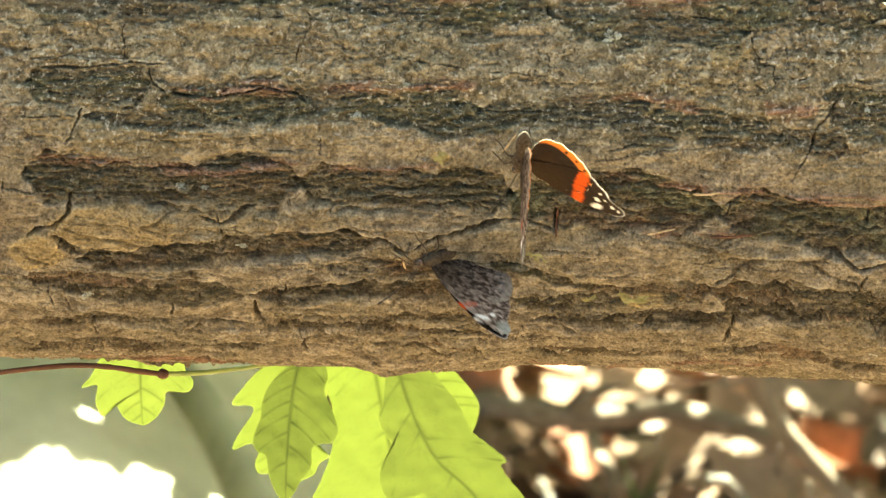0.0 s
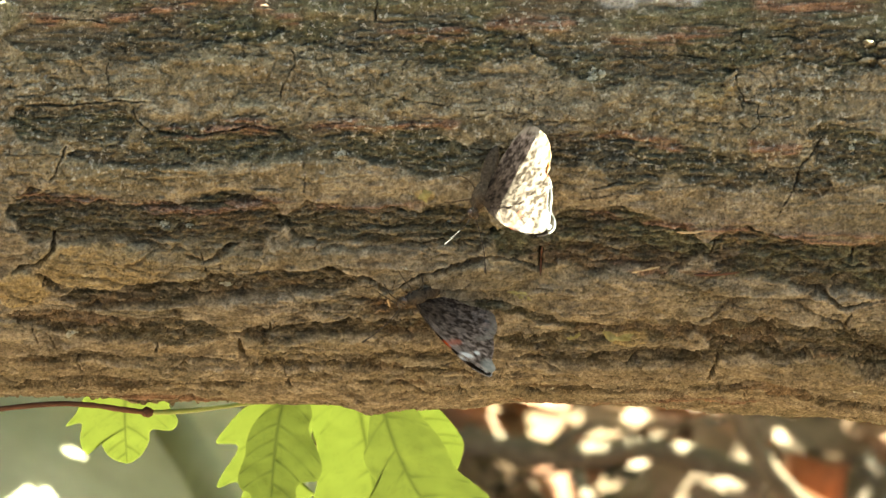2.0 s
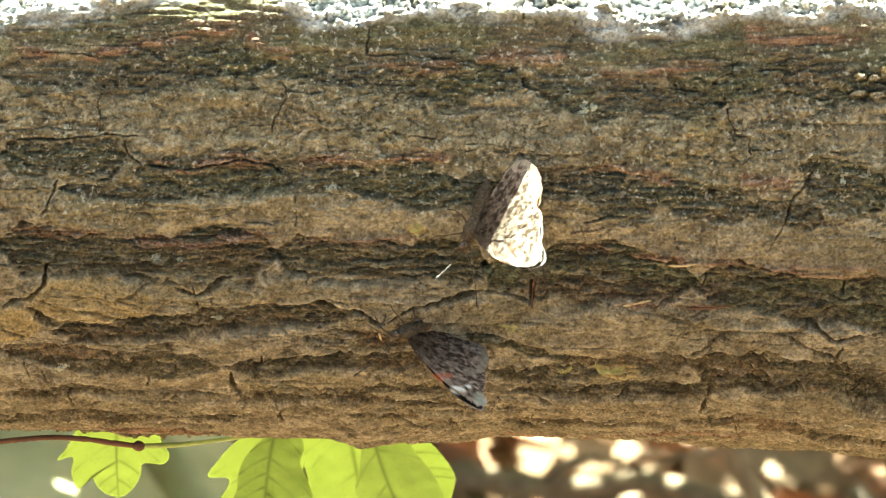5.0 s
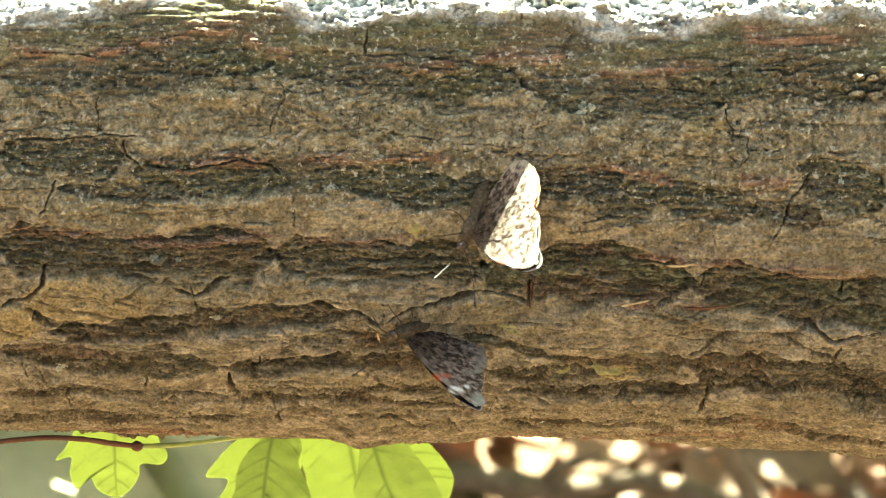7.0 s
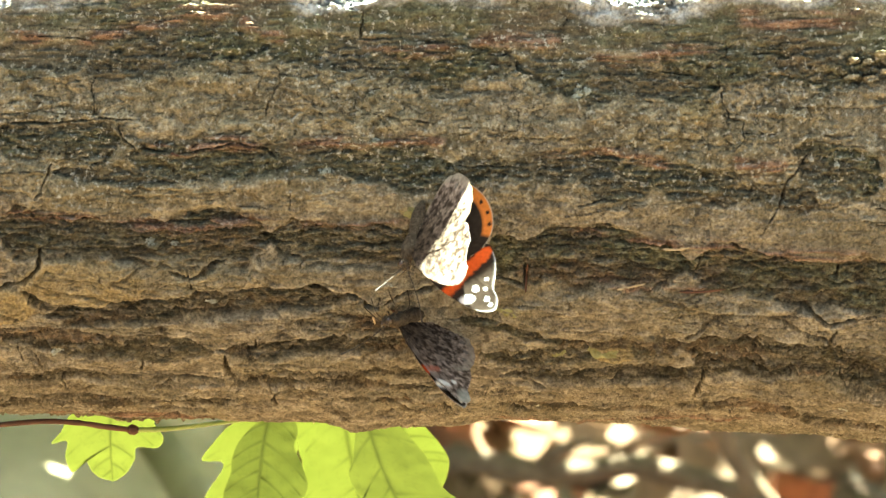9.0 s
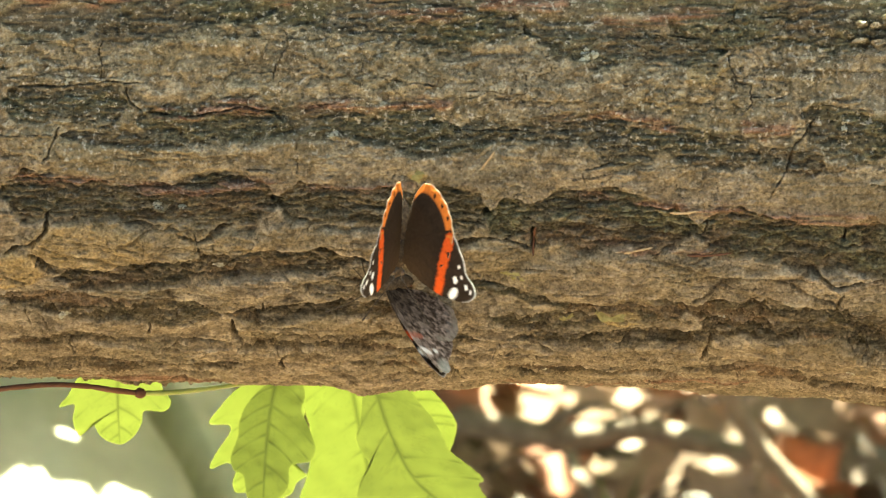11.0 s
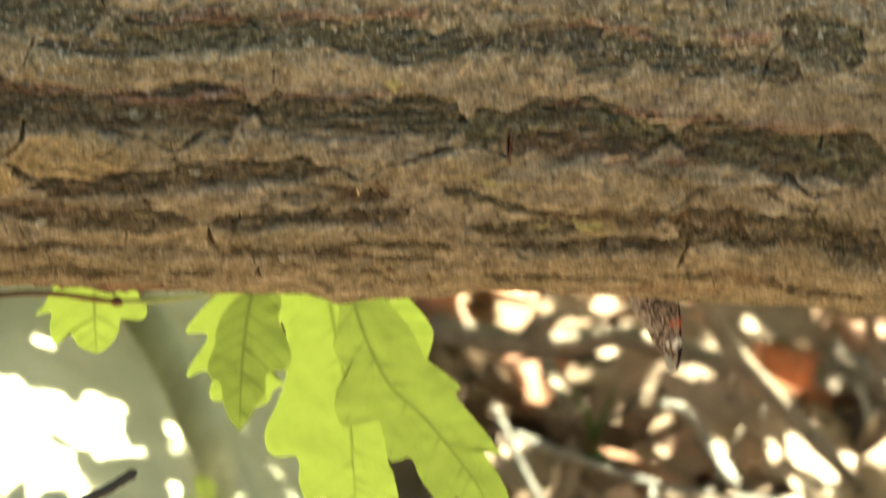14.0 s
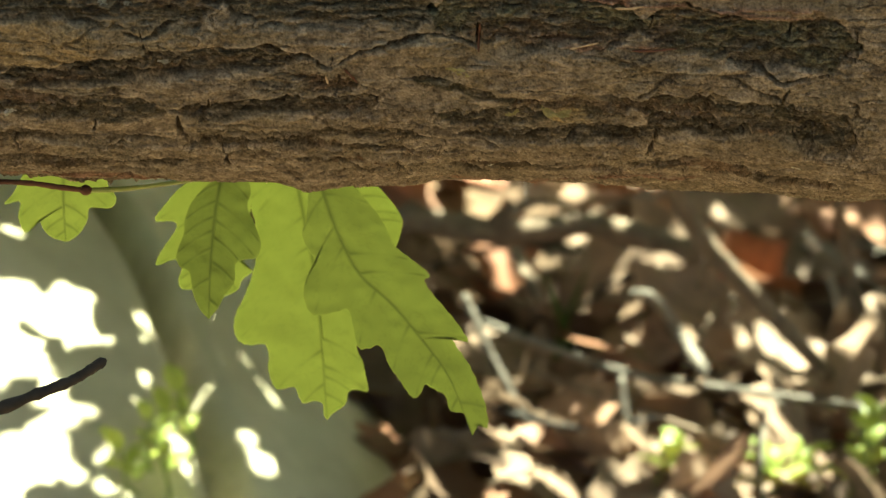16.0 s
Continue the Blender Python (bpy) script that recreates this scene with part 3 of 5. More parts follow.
    B.crack([(-32.4, -16.2), (-32.7, -23.3)], 0.3, 0.8)
    B.crack([(67.1, -31.3), (63.4, -30.3)], 0.5, 1.4)
    B.crack([(44.8, 7.3), (54.6, 6.7)], 0.4, 1.0)
    B.crack([(86.8, -35.0), (87.1, -38.5)], 0.5, 1.4)
    B.crack([(61.9, 13.9), (61.9, 10.3), (57.0, 7.9)], 0.45, 1.2)
    B.band([(33.1, -67.8), (51.8, -69.2), (64.2, -64.4), (76.6, -66.0)], 1.4, 1.2, 0)
    B.band([(-45.3, -63.6), (-27.8, -60.0), (-10.4, -59.4), (-3.0, -57.3)], 1.5, 1.4, 0)
    B.band([(-89.6, -47.6), (-74.8, -50.6), (-59.9, -48.8)], 1.6, 1.4, 0)
    B.band([(89.0, -65.5), (101.5, -67.0)], 3.0, 1.4, 0)
    B.band([(-99.9, -110.3), (-74.4, -110.3), (-48.9, -110.3)], 1.6, 1.0, 0)
    B.band([(4.5, -51.8), (14.4, -53.5), (21.8, -55.6), (33.0, -57.9)], 1.5, 1.2, 0.3)
    B.band([(-28.0, -73.1), (-10.5, -76.1), (4.5, -76.6)], 1.2, 1.2, 0)
    B.band([(52.2, -84.1), (67.1, -79.8), (79.7, -81.1)], 1.0, 1.0, 0)
    B.band([(-20.1, -15.5), (-2.9, -16.6), (9.3, -15.9)], 1.4, 1.0, 0.3)
    B.band([(-84.0, -14.6), (-69.2, -16.4), (-55.7, -15.7)], 1.5, 1.0, 0.3)
    for px, ps, pl, pw in ((90.5, 9.6, 1.5, 0.8), (93.6, 9.0, 1.3, 0.7), (96.5, 10.4, 1.6, 0.8), (89.6, 6.0, 1.7, 0.6), (93.8, 5.4, 1.6, 0.6), (97.5, 6.6, 1.4, 0.6)):
        B.plate(px, ps, pl, pw, 2.1, 0)
    # damp moss under the sunlit crest
    B.at["moss"] = np.maximum(B.at["moss"], 0.9 * np.clip((s - 9 - 10 * fbm(x / 20, s / 9, 89, 3)) / 5, 0, 1) * (1 - B.at["crust"]))
    # fine grain: flaky on the strips, crusty on the plates
    calm = 1 - 0.93 * np.exp(-((edge + 5) / 6.5) ** 4) - 0.45 * np.clip(edge / 4, 0, 1)
    rough = np.clip(B.at["band"] + 0.55 * up * np.clip(0.5 + 2 * fbm(x / 18, s / 9, 62, 3), 0, 1), 0, 1)
    flake = fbm(x / 2.4, s / 1.0, 61, 4)
    B.h += (0.28 + 1.1 * rough) * flake * 1.9 * calm
    # ledges: thin layers broken off in steps
    low = 1 / (1 + np.exp((s + 34) / 6.0))
    lay = fbm(x / 7, s / 3.6, 66, 5) * 8
    B.h += (0.16 + 0.45 * rough) * (np.floor(lay) + np.clip((lay % 1.0) * 6, 0, 1) - lay) * calm
    # longer layers below, with dark lines at their steps
    lay = fbm(x / 17 + 0.05 * B.wx, s / 4.2 + 0.1 * B.wy, 76, 5) * 9
    step = np.clip((lay % 1.0) * 7, 0, 1)
    some = np.clip(0.35 + 3.0 * fbm(x / 13, s / 7, 77, 3), 0, 1) * low
    B.h += 0.75 * some * (np.floor(lay) + step - lay)
    B.at["groove"] = np.maximum(B.at["groove"], 0.95 * some * np.clip(1.2 - np.abs((lay % 1.0) - 0.06) / 0.06, 0, 1) * (1 - 0.5 * B.at["ochre"]))
    # overlapping flakes, longer than high, split by dark cracks
    for lx, ls, seed, amount in ((26, 6.0, 84, 1.0), (11, 3.2, 85, 0.4)):
        e, tilt, tone = flakes(x + 2.4 * B.wx, s + 1.2 * B.wy, lx, ls, seed)
        part_of = low * amount * np.clip(0.75 + 2.2 * fbm(x / 30, s / 14, seed + 4, 2), 0.15, 1)
        B.h += part_of * (0.5 * tone + 0.9 * tilt - 1.1 * np.clip(1 - e / 0.09, 0, 1))
        B.at["groove"] = np.maximum(B.at["groove"], 0.8 * part_of * np.clip(1.25 - e / (0.045 + 0.05 * lattice(x / 5, s / 2, seed + 6)), 0, 1))
    e, tilt, tone = flakes(x + 1.8 * B.wx, s + 1.2 * B.wy, 10, 6.5, 95)
    part_of = up * calm * np.clip(0.5 + 2.5 * fbm(x / 22, s / 11, 97, 2), 0, 1)
    B.h += part_of * (0.35 * tone + 0.55 * tilt - 0.35 * np.clip(1 - e / 0.07, 0, 1))
    B.at["groove"] = np.maximum(B.at["groove"], 0.3 * part_of * np.clip(1.2 - e / (0.02 + 0.05 * lattice(x / 4, s / 2, 98)), 0, 1))
    crumb = fbm(x / 2.6, s / 2.3, 64, 4)
    B.h += (0.9 + 1.0 * rough) * np.clip(crumb - 0.02, 0, 1) * calm + (0.4 + 0.4 * rough) * fbm(x / 0.9, s / 0.8, 63, 3) * calm
    # lumps of crust on the side that faces the sky
    B.h += 7.0 * np.clip((edge + 1) / 3, 0, 1) * np.clip(fbm(x / 4.5, s / 4, 79, 4), -0.1, 0.2)
    B.h += 4.2 * np.clip((edge + 0.3) / 1.5, 0, 1) * (fbm(x / 2.3, s / 1.7, 82, 3) + 0.45 * fbm(x / 0.8, s / 0.7, 83, 2))
    # hairline checks: a loose net on the plates, mostly across the grain above
    net = np.abs(fbm(x / 5.5 + 0.3 * B.wx, s / 4.5 + 0.3 * B.wy, 67, 3))
    up_right = np.abs(fbm(x / 3.2 + 0.3 * B.wx, s / 13, 68, 3))
    hair = np.maximum(np.clip(1 - net / 0.012, 0, 1) * np.clip(3 * fbm(x / 15, s / 9, 69, 2) + 0.3, 0, 1),
                      np.clip(1 - up_right / 0.010, 0, 1) * np.clip(4 * fbm(x / 11, s / 7, 70, 2) + 0.1, 0, 1)) * (1 - 0.7 * B.at["band"])
    B.h -= 0.55 * hair
    B.at["groove"] = np.maximum(B.at["groove"], 0.6 * hair)
    # crusty cells where the log looks up
    cell = np.abs(fbm(x / 5.5 + 0.2 * B.wx, s / 4.6 + 0.2 * B.wy, 78, 3))
    B.h += 5.0 * up * np.clip(cell, 0, 0.16) * (1 - 0.6 * B.at["band"]) * calm
    B.at["groove"] = np.maximum(B.at["groove"], 0.32 * up * np.clip(1 - cell / 0.014, 0, 1) * (1 - B.at["band"]))
    pits = np.clip(lattice(x / 1.3, s / 0.9, 65) - 0.84, 0, 1) / 0.16
    B.h -= 0.45 * pits * calm
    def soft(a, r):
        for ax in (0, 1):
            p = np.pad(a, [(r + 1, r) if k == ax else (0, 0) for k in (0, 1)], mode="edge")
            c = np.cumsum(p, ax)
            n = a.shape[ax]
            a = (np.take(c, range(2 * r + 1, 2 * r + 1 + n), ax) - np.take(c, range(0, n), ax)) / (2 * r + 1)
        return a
    # height above its surroundings, used to shade the relief in the bark colour
    B.at["relief_shade"] = np.clip(0.5 + 0.55 * (B.h - soft(soft(B.h, 3), 2)), 0, 1)
    ends = np.clip((np.abs(x) - 118) / 30, 0, 1)
    for k in ("rust", "groove"):
        B.at[k] *= 1 - ends


SHEET_X, SHEET_LOW, SHEET_HIGH, SHEET_N, SHEET_M = 118, -122, 48, 1000, 780


def build_log():
    log = tagged(new("fallen_log"), "fallen oak log with furrowed brown bark, sunlit along its top", "log")
    log.location = (0, 0, 0)
    # close bark: fine sheet
    gx, gs = np.meshgrid(np.linspace(-SHEET_X, SHEET_X, SHEET_N), np.linspace(SHEET_LOW, SHEET_HIGH, SHEET_M), indexing="xy")
    B = Bark(gx, gs)
    shape_bark(B)

    def wrapped(x, s, h):
        th = np.radians(20) + s / 72.0
        r = LOG_R * (1 + TAPER * x / 1000) + h / 1000
        return np.stack([x / 1000, -r * np.cos(th), LOG_Z + r * np.sin(th)], -1)
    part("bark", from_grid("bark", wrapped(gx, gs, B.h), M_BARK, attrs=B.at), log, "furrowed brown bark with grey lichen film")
    # the far side, coarser, a full turn less the sheet
    gx2, gs2 = np.meshgrid(np.linspace(-SHEET_X, SHEET_X, 160), np.linspace(SHEET_HIGH - 2, 72 * 2 * np.pi + SHEET_LOW + 2, 130), indexing="xy")
    C = Bark(gx2, gs2)
    C.h += 3.2 * fbm(gx2 / 55, gs2 / 26, 1, 3) + 1.3 * fbm(gx2 / 13, gs2 / 5.5, 2, 4) - 0.6
    C.at["lichen"] += 0.5
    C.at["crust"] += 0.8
    C.h += 3.4 - 0.62 * np.clip(gs2 - 23.0, 0, 60)
    C.at["band"] = np.clip(1 - np.abs(fbm(gx2 / 34, gs2 / 5.2, 12, 3)) / 0.04, 0, 1)
    part("far_bark", from_grid("far_bark", wrapped(gx2, gs2, C.h), M_BARK, attrs=C.at), log)
    for sgn in (-1, 1):
        gx3, gs3 = np.meshgrid(np.linspace(SHEET_X - 1, 900, 200) * sgn, np.linspace(0, 72 * 2 * np.pi, 140), indexing="xy")
        C = Bark(gx3, gs3)
        C.h += 3.2 * fbm(gx3 / 55, gs3 / 26, 1, 3) + 1.3 * fbm(gx3 / 13, gs3 / 5.5, 2, 4)
        C.at["lichen"] += 0.5
        C.at["band"] = np.clip(1 - np.abs(fbm(gx3 / 34, gs3 / 5.2, 12, 3)) / 0.04, 0, 1)
        part("log_end", from_grid("log_end", wrapped(gx3, gs3, C.h), M_BARK, attrs=C.at), log)
    # two broken limbs carry the log clear of the ground
    for lx in (-0.78, 0.74):
        pts = [(lx, 0.0, LOG_Z - 0.02), (lx + 0.03, 0.03, 0.26), (lx + 0.02, 0.05, -0.03)]
        part("limb_stub", tube("limb_stub", pts, 0.05, 0.035, M_TWIG_BROWN, 16, 14, 0.06, 5), log, "broken limb stub propping the log")
    return B, log


BARK, fallen_log = build_log()


def bark_height(x, s):
    j = int(round((x + SHEET_X) / (2 * SHEET_X) * (SHEET_N - 1)))
    i = int(round((s - SHEET_LOW) / (SHEET_HIGH - SHEET_LOW) * (SHEET_M - 1)))
    return float(BARK.h[min(max(i, 0), SHEET_M - 1), min(max(j, 0), SHEET_N - 1)])


def on_bark(x, s, lift=0.0):
    return log_point(x, s, bark_height(x, s) + lift)


# ---- ground and what lies behind the log ----
def build_ground():
    r = np.concatenate([np.linspace(0, 1.6, 120), np.geomspace(1.7, 400, 40)])
    a = np.linspace(0, 2 * np.pi, 160, endpoint=False)
    R, A = np.meshgrid(r, a, indexing="ij")
    x, y = R * np.cos(A), 0.9 + R * np.sin(A)
    z = 0.030 * fbm(x / 0.22, y / 0.22, 71, 4) + 0.010 * fbm(x / 0.05, y / 0.05, 72, 3)
    z *= np.clip(3 - R, 0.2, 1)
    ob = new("ground", from_grid("ground", np.stack([x, y, z], -1), M_SOIL, wrap=True))
    tagged(ob, "dark forest soil under leaf litter", "ground", kind="structure")


build_ground()


def ground_z(x, y):
    a, b = np.array([x]), np.array([y])
    return float(0.030 * fbm(a / 0.22, b / 0.22, 71, 4)[0] + 0.010 * fbm(a / 0.05, b / 0.05, 72, 3)[0])


def dead_leaf_grid(rng, c, size):
    """One curled, lobed dead leaf."""
    n, k = 13, 7
    s = np.linspace(0, 1, n)
    w = np.sin(np.pi * s ** 0.75) ** 0.8 * (1 + 0.28 * np.cos(s * 2 * np.pi * 3.5 + rng.uniform(0, 6))) * 0.27
    w[0] = w[-1] = 0.02
    u = np.linspace(-1, 1, k)
    X = (s - 0.5)[:, None] + 0 * u
    Y = w[:, None] * u
    cup, bend = rng.uniform(-1.2, 1.6), rng.uniform(-0.9, 0.9)
    Z = cup * Y ** 2 + bend * (X ** 2 - 0.08) * 0.7 + 0.03 * np.sin(9 * X + rng.uniform(0, 6)) * np.abs(u)
    P = np.stack([X, Y, Z], -1) * size
    m = np.array(Euler((rng.normal(0, 0.45), rng.normal(0, 0.45), rng.uniform(0, 6.28))).to_matrix())
    return P @ m.T + np.array(c)


def build_litter():
    rng = np.random.default_rng(11)
    near, far = [], []
    for i in range(2200):
        x, y = rng.uniform(-0.4, 0.45), rng.uniform(0.5, 2.0)
        near.append(dead_leaf_grid(rng, (x, y, ground_z(x, y) + rng.uniform(0.0, 0.022)), rng.uniform(0.03, 0.075)))
    me = joined("leaf_litter", near, M_LITTER, [False] * len(near))
    tagged(new("leaf_litter", me), "brown and russet dead oak leaves covering the forest floor", "leaf litter", kind="stuff")
    for i in range(1200):
        r, a = 0.9 + 6 * rng.random() ** 1.6, rng.uniform(0, 6.28)
        x, y = r * math.cos(a), 0.95 + r * math.sin(a)
        far.append(dead_leaf_grid(rng, (x, y, 0.01 + rng.uniform(0, 0.02)), rng.uniform(0.05, 0.09)))
    me = joined("leaf_litter", far, M_LITTER, [False] * len(far))
    tagged(new("leaf_litter", me), "scattered dead oak leaves farther out on the forest floor", "leaf litter", kind="stuff")


build_litter()


def stick(label, pts, r0, r1, material, lump=0.06, seed=0, n=30, category="twig", spurs=(9, 20)):
    """A twig: a tapering shaft with two broken-off spurs."""
    tw = tagged(new("twig"), label, category)
    part("shaft", tube("shaft", pts, r0, r1, material, n, 9, lump, seed), tw)
    c = catmull(pts, 30)
    rng = np.random.default_rng(seed + 300)
    for k in spurs:
        d = (c[k + 1] - c[k - 1]) / np.linalg.norm(c[k + 1] - c[k - 1])
        o = np.cross(d, rng.normal(size=3))
        o /= np.linalg.norm(o)
        p = [c[k], c[k] + (o + 0.5 * d) * r0 * 2.2, c[k] + (o + 0.9 * d) * r0 * 3.6]
        part("spur", tube("spur", p, r0 * 0.55, r0 * 0.3, material, 7, 6, 0.1, seed + k), tw)
    return tw


def build_boulder():
    """A rounded boulder with hollows and a deep cleft."""
    v = np.linspace(0.02, np.pi * 0.42, 110)
    a = np.linspace(0, 2 * np.pi, 200, endpoint=False)
    V, A = np.meshgrid(v, a, indexing="ij")
    d = np.stack([np.sin(V) * np.cos(A), np.sin(V) * np.sin(A), np.cos(V)], -1)
    n = 0.025 * fbm(d[..., 0] * 3 + 5, d[..., 1] * 3 + d[..., 2] * 4, 74, 4) + 0.010 * fbm(d[..., 0] * 14 + 5, d[..., 1] * 14 + d[..., 2] * 9, 75, 3)
    P = d * (1 + n[..., None]) * np.array(ROCK_R)
    cleft = np.exp(-((P[..., 0] - 0.085 - 0.012 * np.sin(P[..., 2] * 60)) / 0.007) ** 2)
    P = P * (1 - 0.05 * cleft[..., None]) + np.array(ROCK_C)
    P[..., 0] -= 0.4 * (P[..., 1] - 0.8)
    ob = new("boulder", from_grid("boulder", P, M_ROCK, wrap=True))
    tagged(ob, "pale grey-green boulder behind the log in dappled sun", "boulder")


ROCK_C, ROCK_R = (-0.165, 0.97, -0.25), (0.27, 0.52, 0.36)
build_boulder()
stick("bare brown branch leaning over the leaf litter", [(0.0946, 0.8474, 0.1000), (0.1065, 0.8466, 0.0750), (0.1283, 0.8454, 0.0500), (0.1577, 0.8357, 0.0200), (0.1693, 0.8292, 0.0100)], 0.0040, 0.0025, M_TWIG_BROWN, 0.08, 1)
stick("long pale twig lying over dead leaves", [(0.0285, 0.8337, 0.0500), (0.0517, 0.8231, 0.0450), (0.0805, 0.8101, 0.0400), (0.1167, 0.7954, 0.0400), (0.1451, 0.7857, 0.0400), (0.1808, 0.7736, 0.0400)], 0.0015, 0.0013, M_TWIG, 0.07, 2, 40)
stick("short curved bleached twig in the sun", [(0.0806, 0.8088, 0.0700), (0.0878, 0.8063, 0.0700), (0.0969, 0.8143, 0.0550), (0.1070, 0.7961, 0.0450)], 0.0014, 0.0023, M_TWIG, 0.08, 3)
stick("thin side twig pointing down", [(0.0785, 0.8077, 0.0400), (0.0799, 0.7992, 0.0300), (0.0839, 0.7885, 0.0200), (0.0877, 0.7825, 0.0100)], 0.0014, 0.0015, M_TWIG, 0.1, 4)
stick("thin bleached twig standing in the litter", [(0.1253, 0.7548, 0.0500), (0.1237, 0.7688, 0.0350), (0.1238, 0.7742, 0.0200), (0.1252, 0.7793, 0.0050)], 0.0010, 0.0013, M_TWIG, 0.1, 5)
stick("grey twig leaning in the litter", [(0.0245, 0.8327, 0.0600), (0.0322, 0.8232, 0.0450), (0.0409, 0.8138, 0.0300), (0.0496, 0.8069, 0.0150)], 0.0015, 0.0015, M_TWIG, 0.08, 6)
stick("dark damp branch lying in shade", [(0.0013, 0.9039, 0.0600), (0.0371, 0.9001, 0.0550), (0.0714, 0.9171, 0.0500), (0.1105, 0.8910, 0.0500)], 0.0053, 0.0043, M_TWIG_BROWN, 0.08, 7)
stick("thin blackish twig reaching in under the log", [(-0.40, -0.10, 0.0), (-0.1490, -0.0949, 0.3907), (-0.1065, -0.0860, 0.4153), (-0.0940, -0.0842, 0.4202), (-0.0790, -0.0822, 0.4258), (-0.0703, -0.0810, 0.4290), (-0.0630, -0.0795, 0.4332)], 0.0019, 0.0011, M_TWIG_DARK, 0.07, 8, 60, spurs=(6,))
stick("brown twig in deep shade", [(0.0420, 0.9548, 0.0300), (0.0512, 0.9029, 0.0300), (0.0583, 0.9058, 0.0200)], 0.0027, 0.0021, M_TWIG_BROWN, 0.08, 9)
stick("brown upright twig in dead leaves", [(0.1548, 0.8751, 0.0800), (0.1601, 0.8906, 0.0500), (0.1660, 0.8818, 0.0300)], 0.0021, 0.0019, M_TWIG_BROWN, 0.08, 10)
rng_t = np.random.default_rng(5)
for i in range(26):
    x, y, a = rng_t.uniform(-0.05, 0.2), rng_t.uniform(0.75, 1.3), rng_t.uniform(0, 3.14)
    l = rng_t.uniform(0.02, 0.07)
    p = [(x + k * l * math.cos(a) + rng_t.normal(0, 0.003), y + k * l * math.sin(a), ground_z(x, y) + 0.02 + rng_t.uniform(0, 0.02)) for k in (-1, 0, 1)]
    stick("small dry twig among dead leaves", p, 0.0011, 0.0008, (M_TWIG, M_TWIG_BROWN, M_TWIG_DARK)[i % 3], 0.1, 20 + i, 14)


def big_dead_leaf(c, size, seed, label):
    rng = np.random.default_rng(seed)
    P = dead_leaf_grid(rng, c, size)
    lf = tagged(new("dead_leaf"), label, "dead leaf", "large dead leaves")
    part("blade", from_grid("blade", P, M_LITTER), lf)
    mid = P[:, 3] + np.array((0, 0, 0.0004))
    part("midrib", tube("midrib", [mid[0] - 0.25 * (mid[3] - mid[0]), mid[1], mid[4], mid[8], mid[12]], 0.0006, 0.0002, M_TWIG_BROWN, 20, 6), lf)


for k, (c, sz) in enumerate((((0.1134, 0.8822, 0.0300), 0.07), ((0.0859, 0.9283, 0.0300), 0.065), ((0.0723, 0.7886, 0.0200), 0.06), ((0.1362, 0.7958, 0.0250), 0.06), ((0.0509, 0.7747, 0.0200), 0.06), ((0.1366, 0.8472, 0.0300), 0.06), ((0.0935, 0.7884, 0.0200), 0.055), ((0.1576, 0.8373, 0.0300), 0.06), ((0.1060, 0.7604, 0.0200), 0.06))):
    big_dead_leaf(c, sz, 40 + k, "large curled russet dead oak leaf")


def seedling(base, h, seed, label):
    """A small pale seedling: a stem with paired rounded leaves."""
    rng = np.random.default_rng(seed)
    s = tagged(new("seedling"), label, "seedling", "seedlings in the litter")
    b = np.array(base)
    top = b + np.array((rng.normal(0, 0.006), rng.normal(0, 0.006), h))
    part("stem", tube("stem", [b, (b + top) / 2 + rng.normal(0, 0.003, 3), top], 0.0009, 0.0005, M_STEM_GREEN, 14, 6), s)
    for k in range(7):
        c = b + (top - b) * (0.35 + 0.65 * k / 6)
        a = k * 2.4 + rng.uniform(0, 1)
        l = rng.uniform(0.006, 0.012)
        d = np.array((math.cos(a), math.sin(a), 0.5))
        oak_round("leaf", c, c + d * l, l * 0.62, s)


def oak_round(name, b, t, w, parent):
    b, t = np.array(b), np.array(t)
    ax = t - b
    ac = np.cross(ax, (0, 0, 1.0))
    ac /= np.linalg.norm(ac) + 1e-9
    up = np.cross(ac, ax / np.linalg.norm(ax))
    s, u = np.linspace(0, 1, 12), np.linspace(-1, 1, 7)
    W = w / 2 * np.sin(np.pi * s ** 0.8) ** 0.7
    Y = W[:, None] * u
    P = b + ax * s[:, None, None] + ac * Y[..., None] + up * (12 * Y ** 2 + 0.002 * np.sin(s * 3.1)[:, None])[..., None]
    part(name, from_grid(name, P, M_SPROUT, attrs={"vein": np.exp(-(Y / 0.0005) ** 2)}), parent)


for k, (c, h) in enumerate((((-0.0733, 0.6945, 0.0449), 0.030), ((-0.0673, 0.7178, 0.0503), 0.026), ((-0.0825, 0.6928, 0.0473), 0.020), ((-0.0790, 0.7014, 0.0495), 0.018), ((0.1314, 0.7712, 0.0099), 0.016), ((0.1455, 0.7830, 0.0065), 0.014), ((0.1533, 0.7521, 0.0179), 0.016), ((0.1606, 0.7356, 0.0312), 0.020), ((0.0865, 0.7495, 0.0230), 0.013), ((0.1595, 0.7652, 0.0283), 0.014))):
    seedling(c, h, 60 + k, "pale green seedling in the leaf litter")

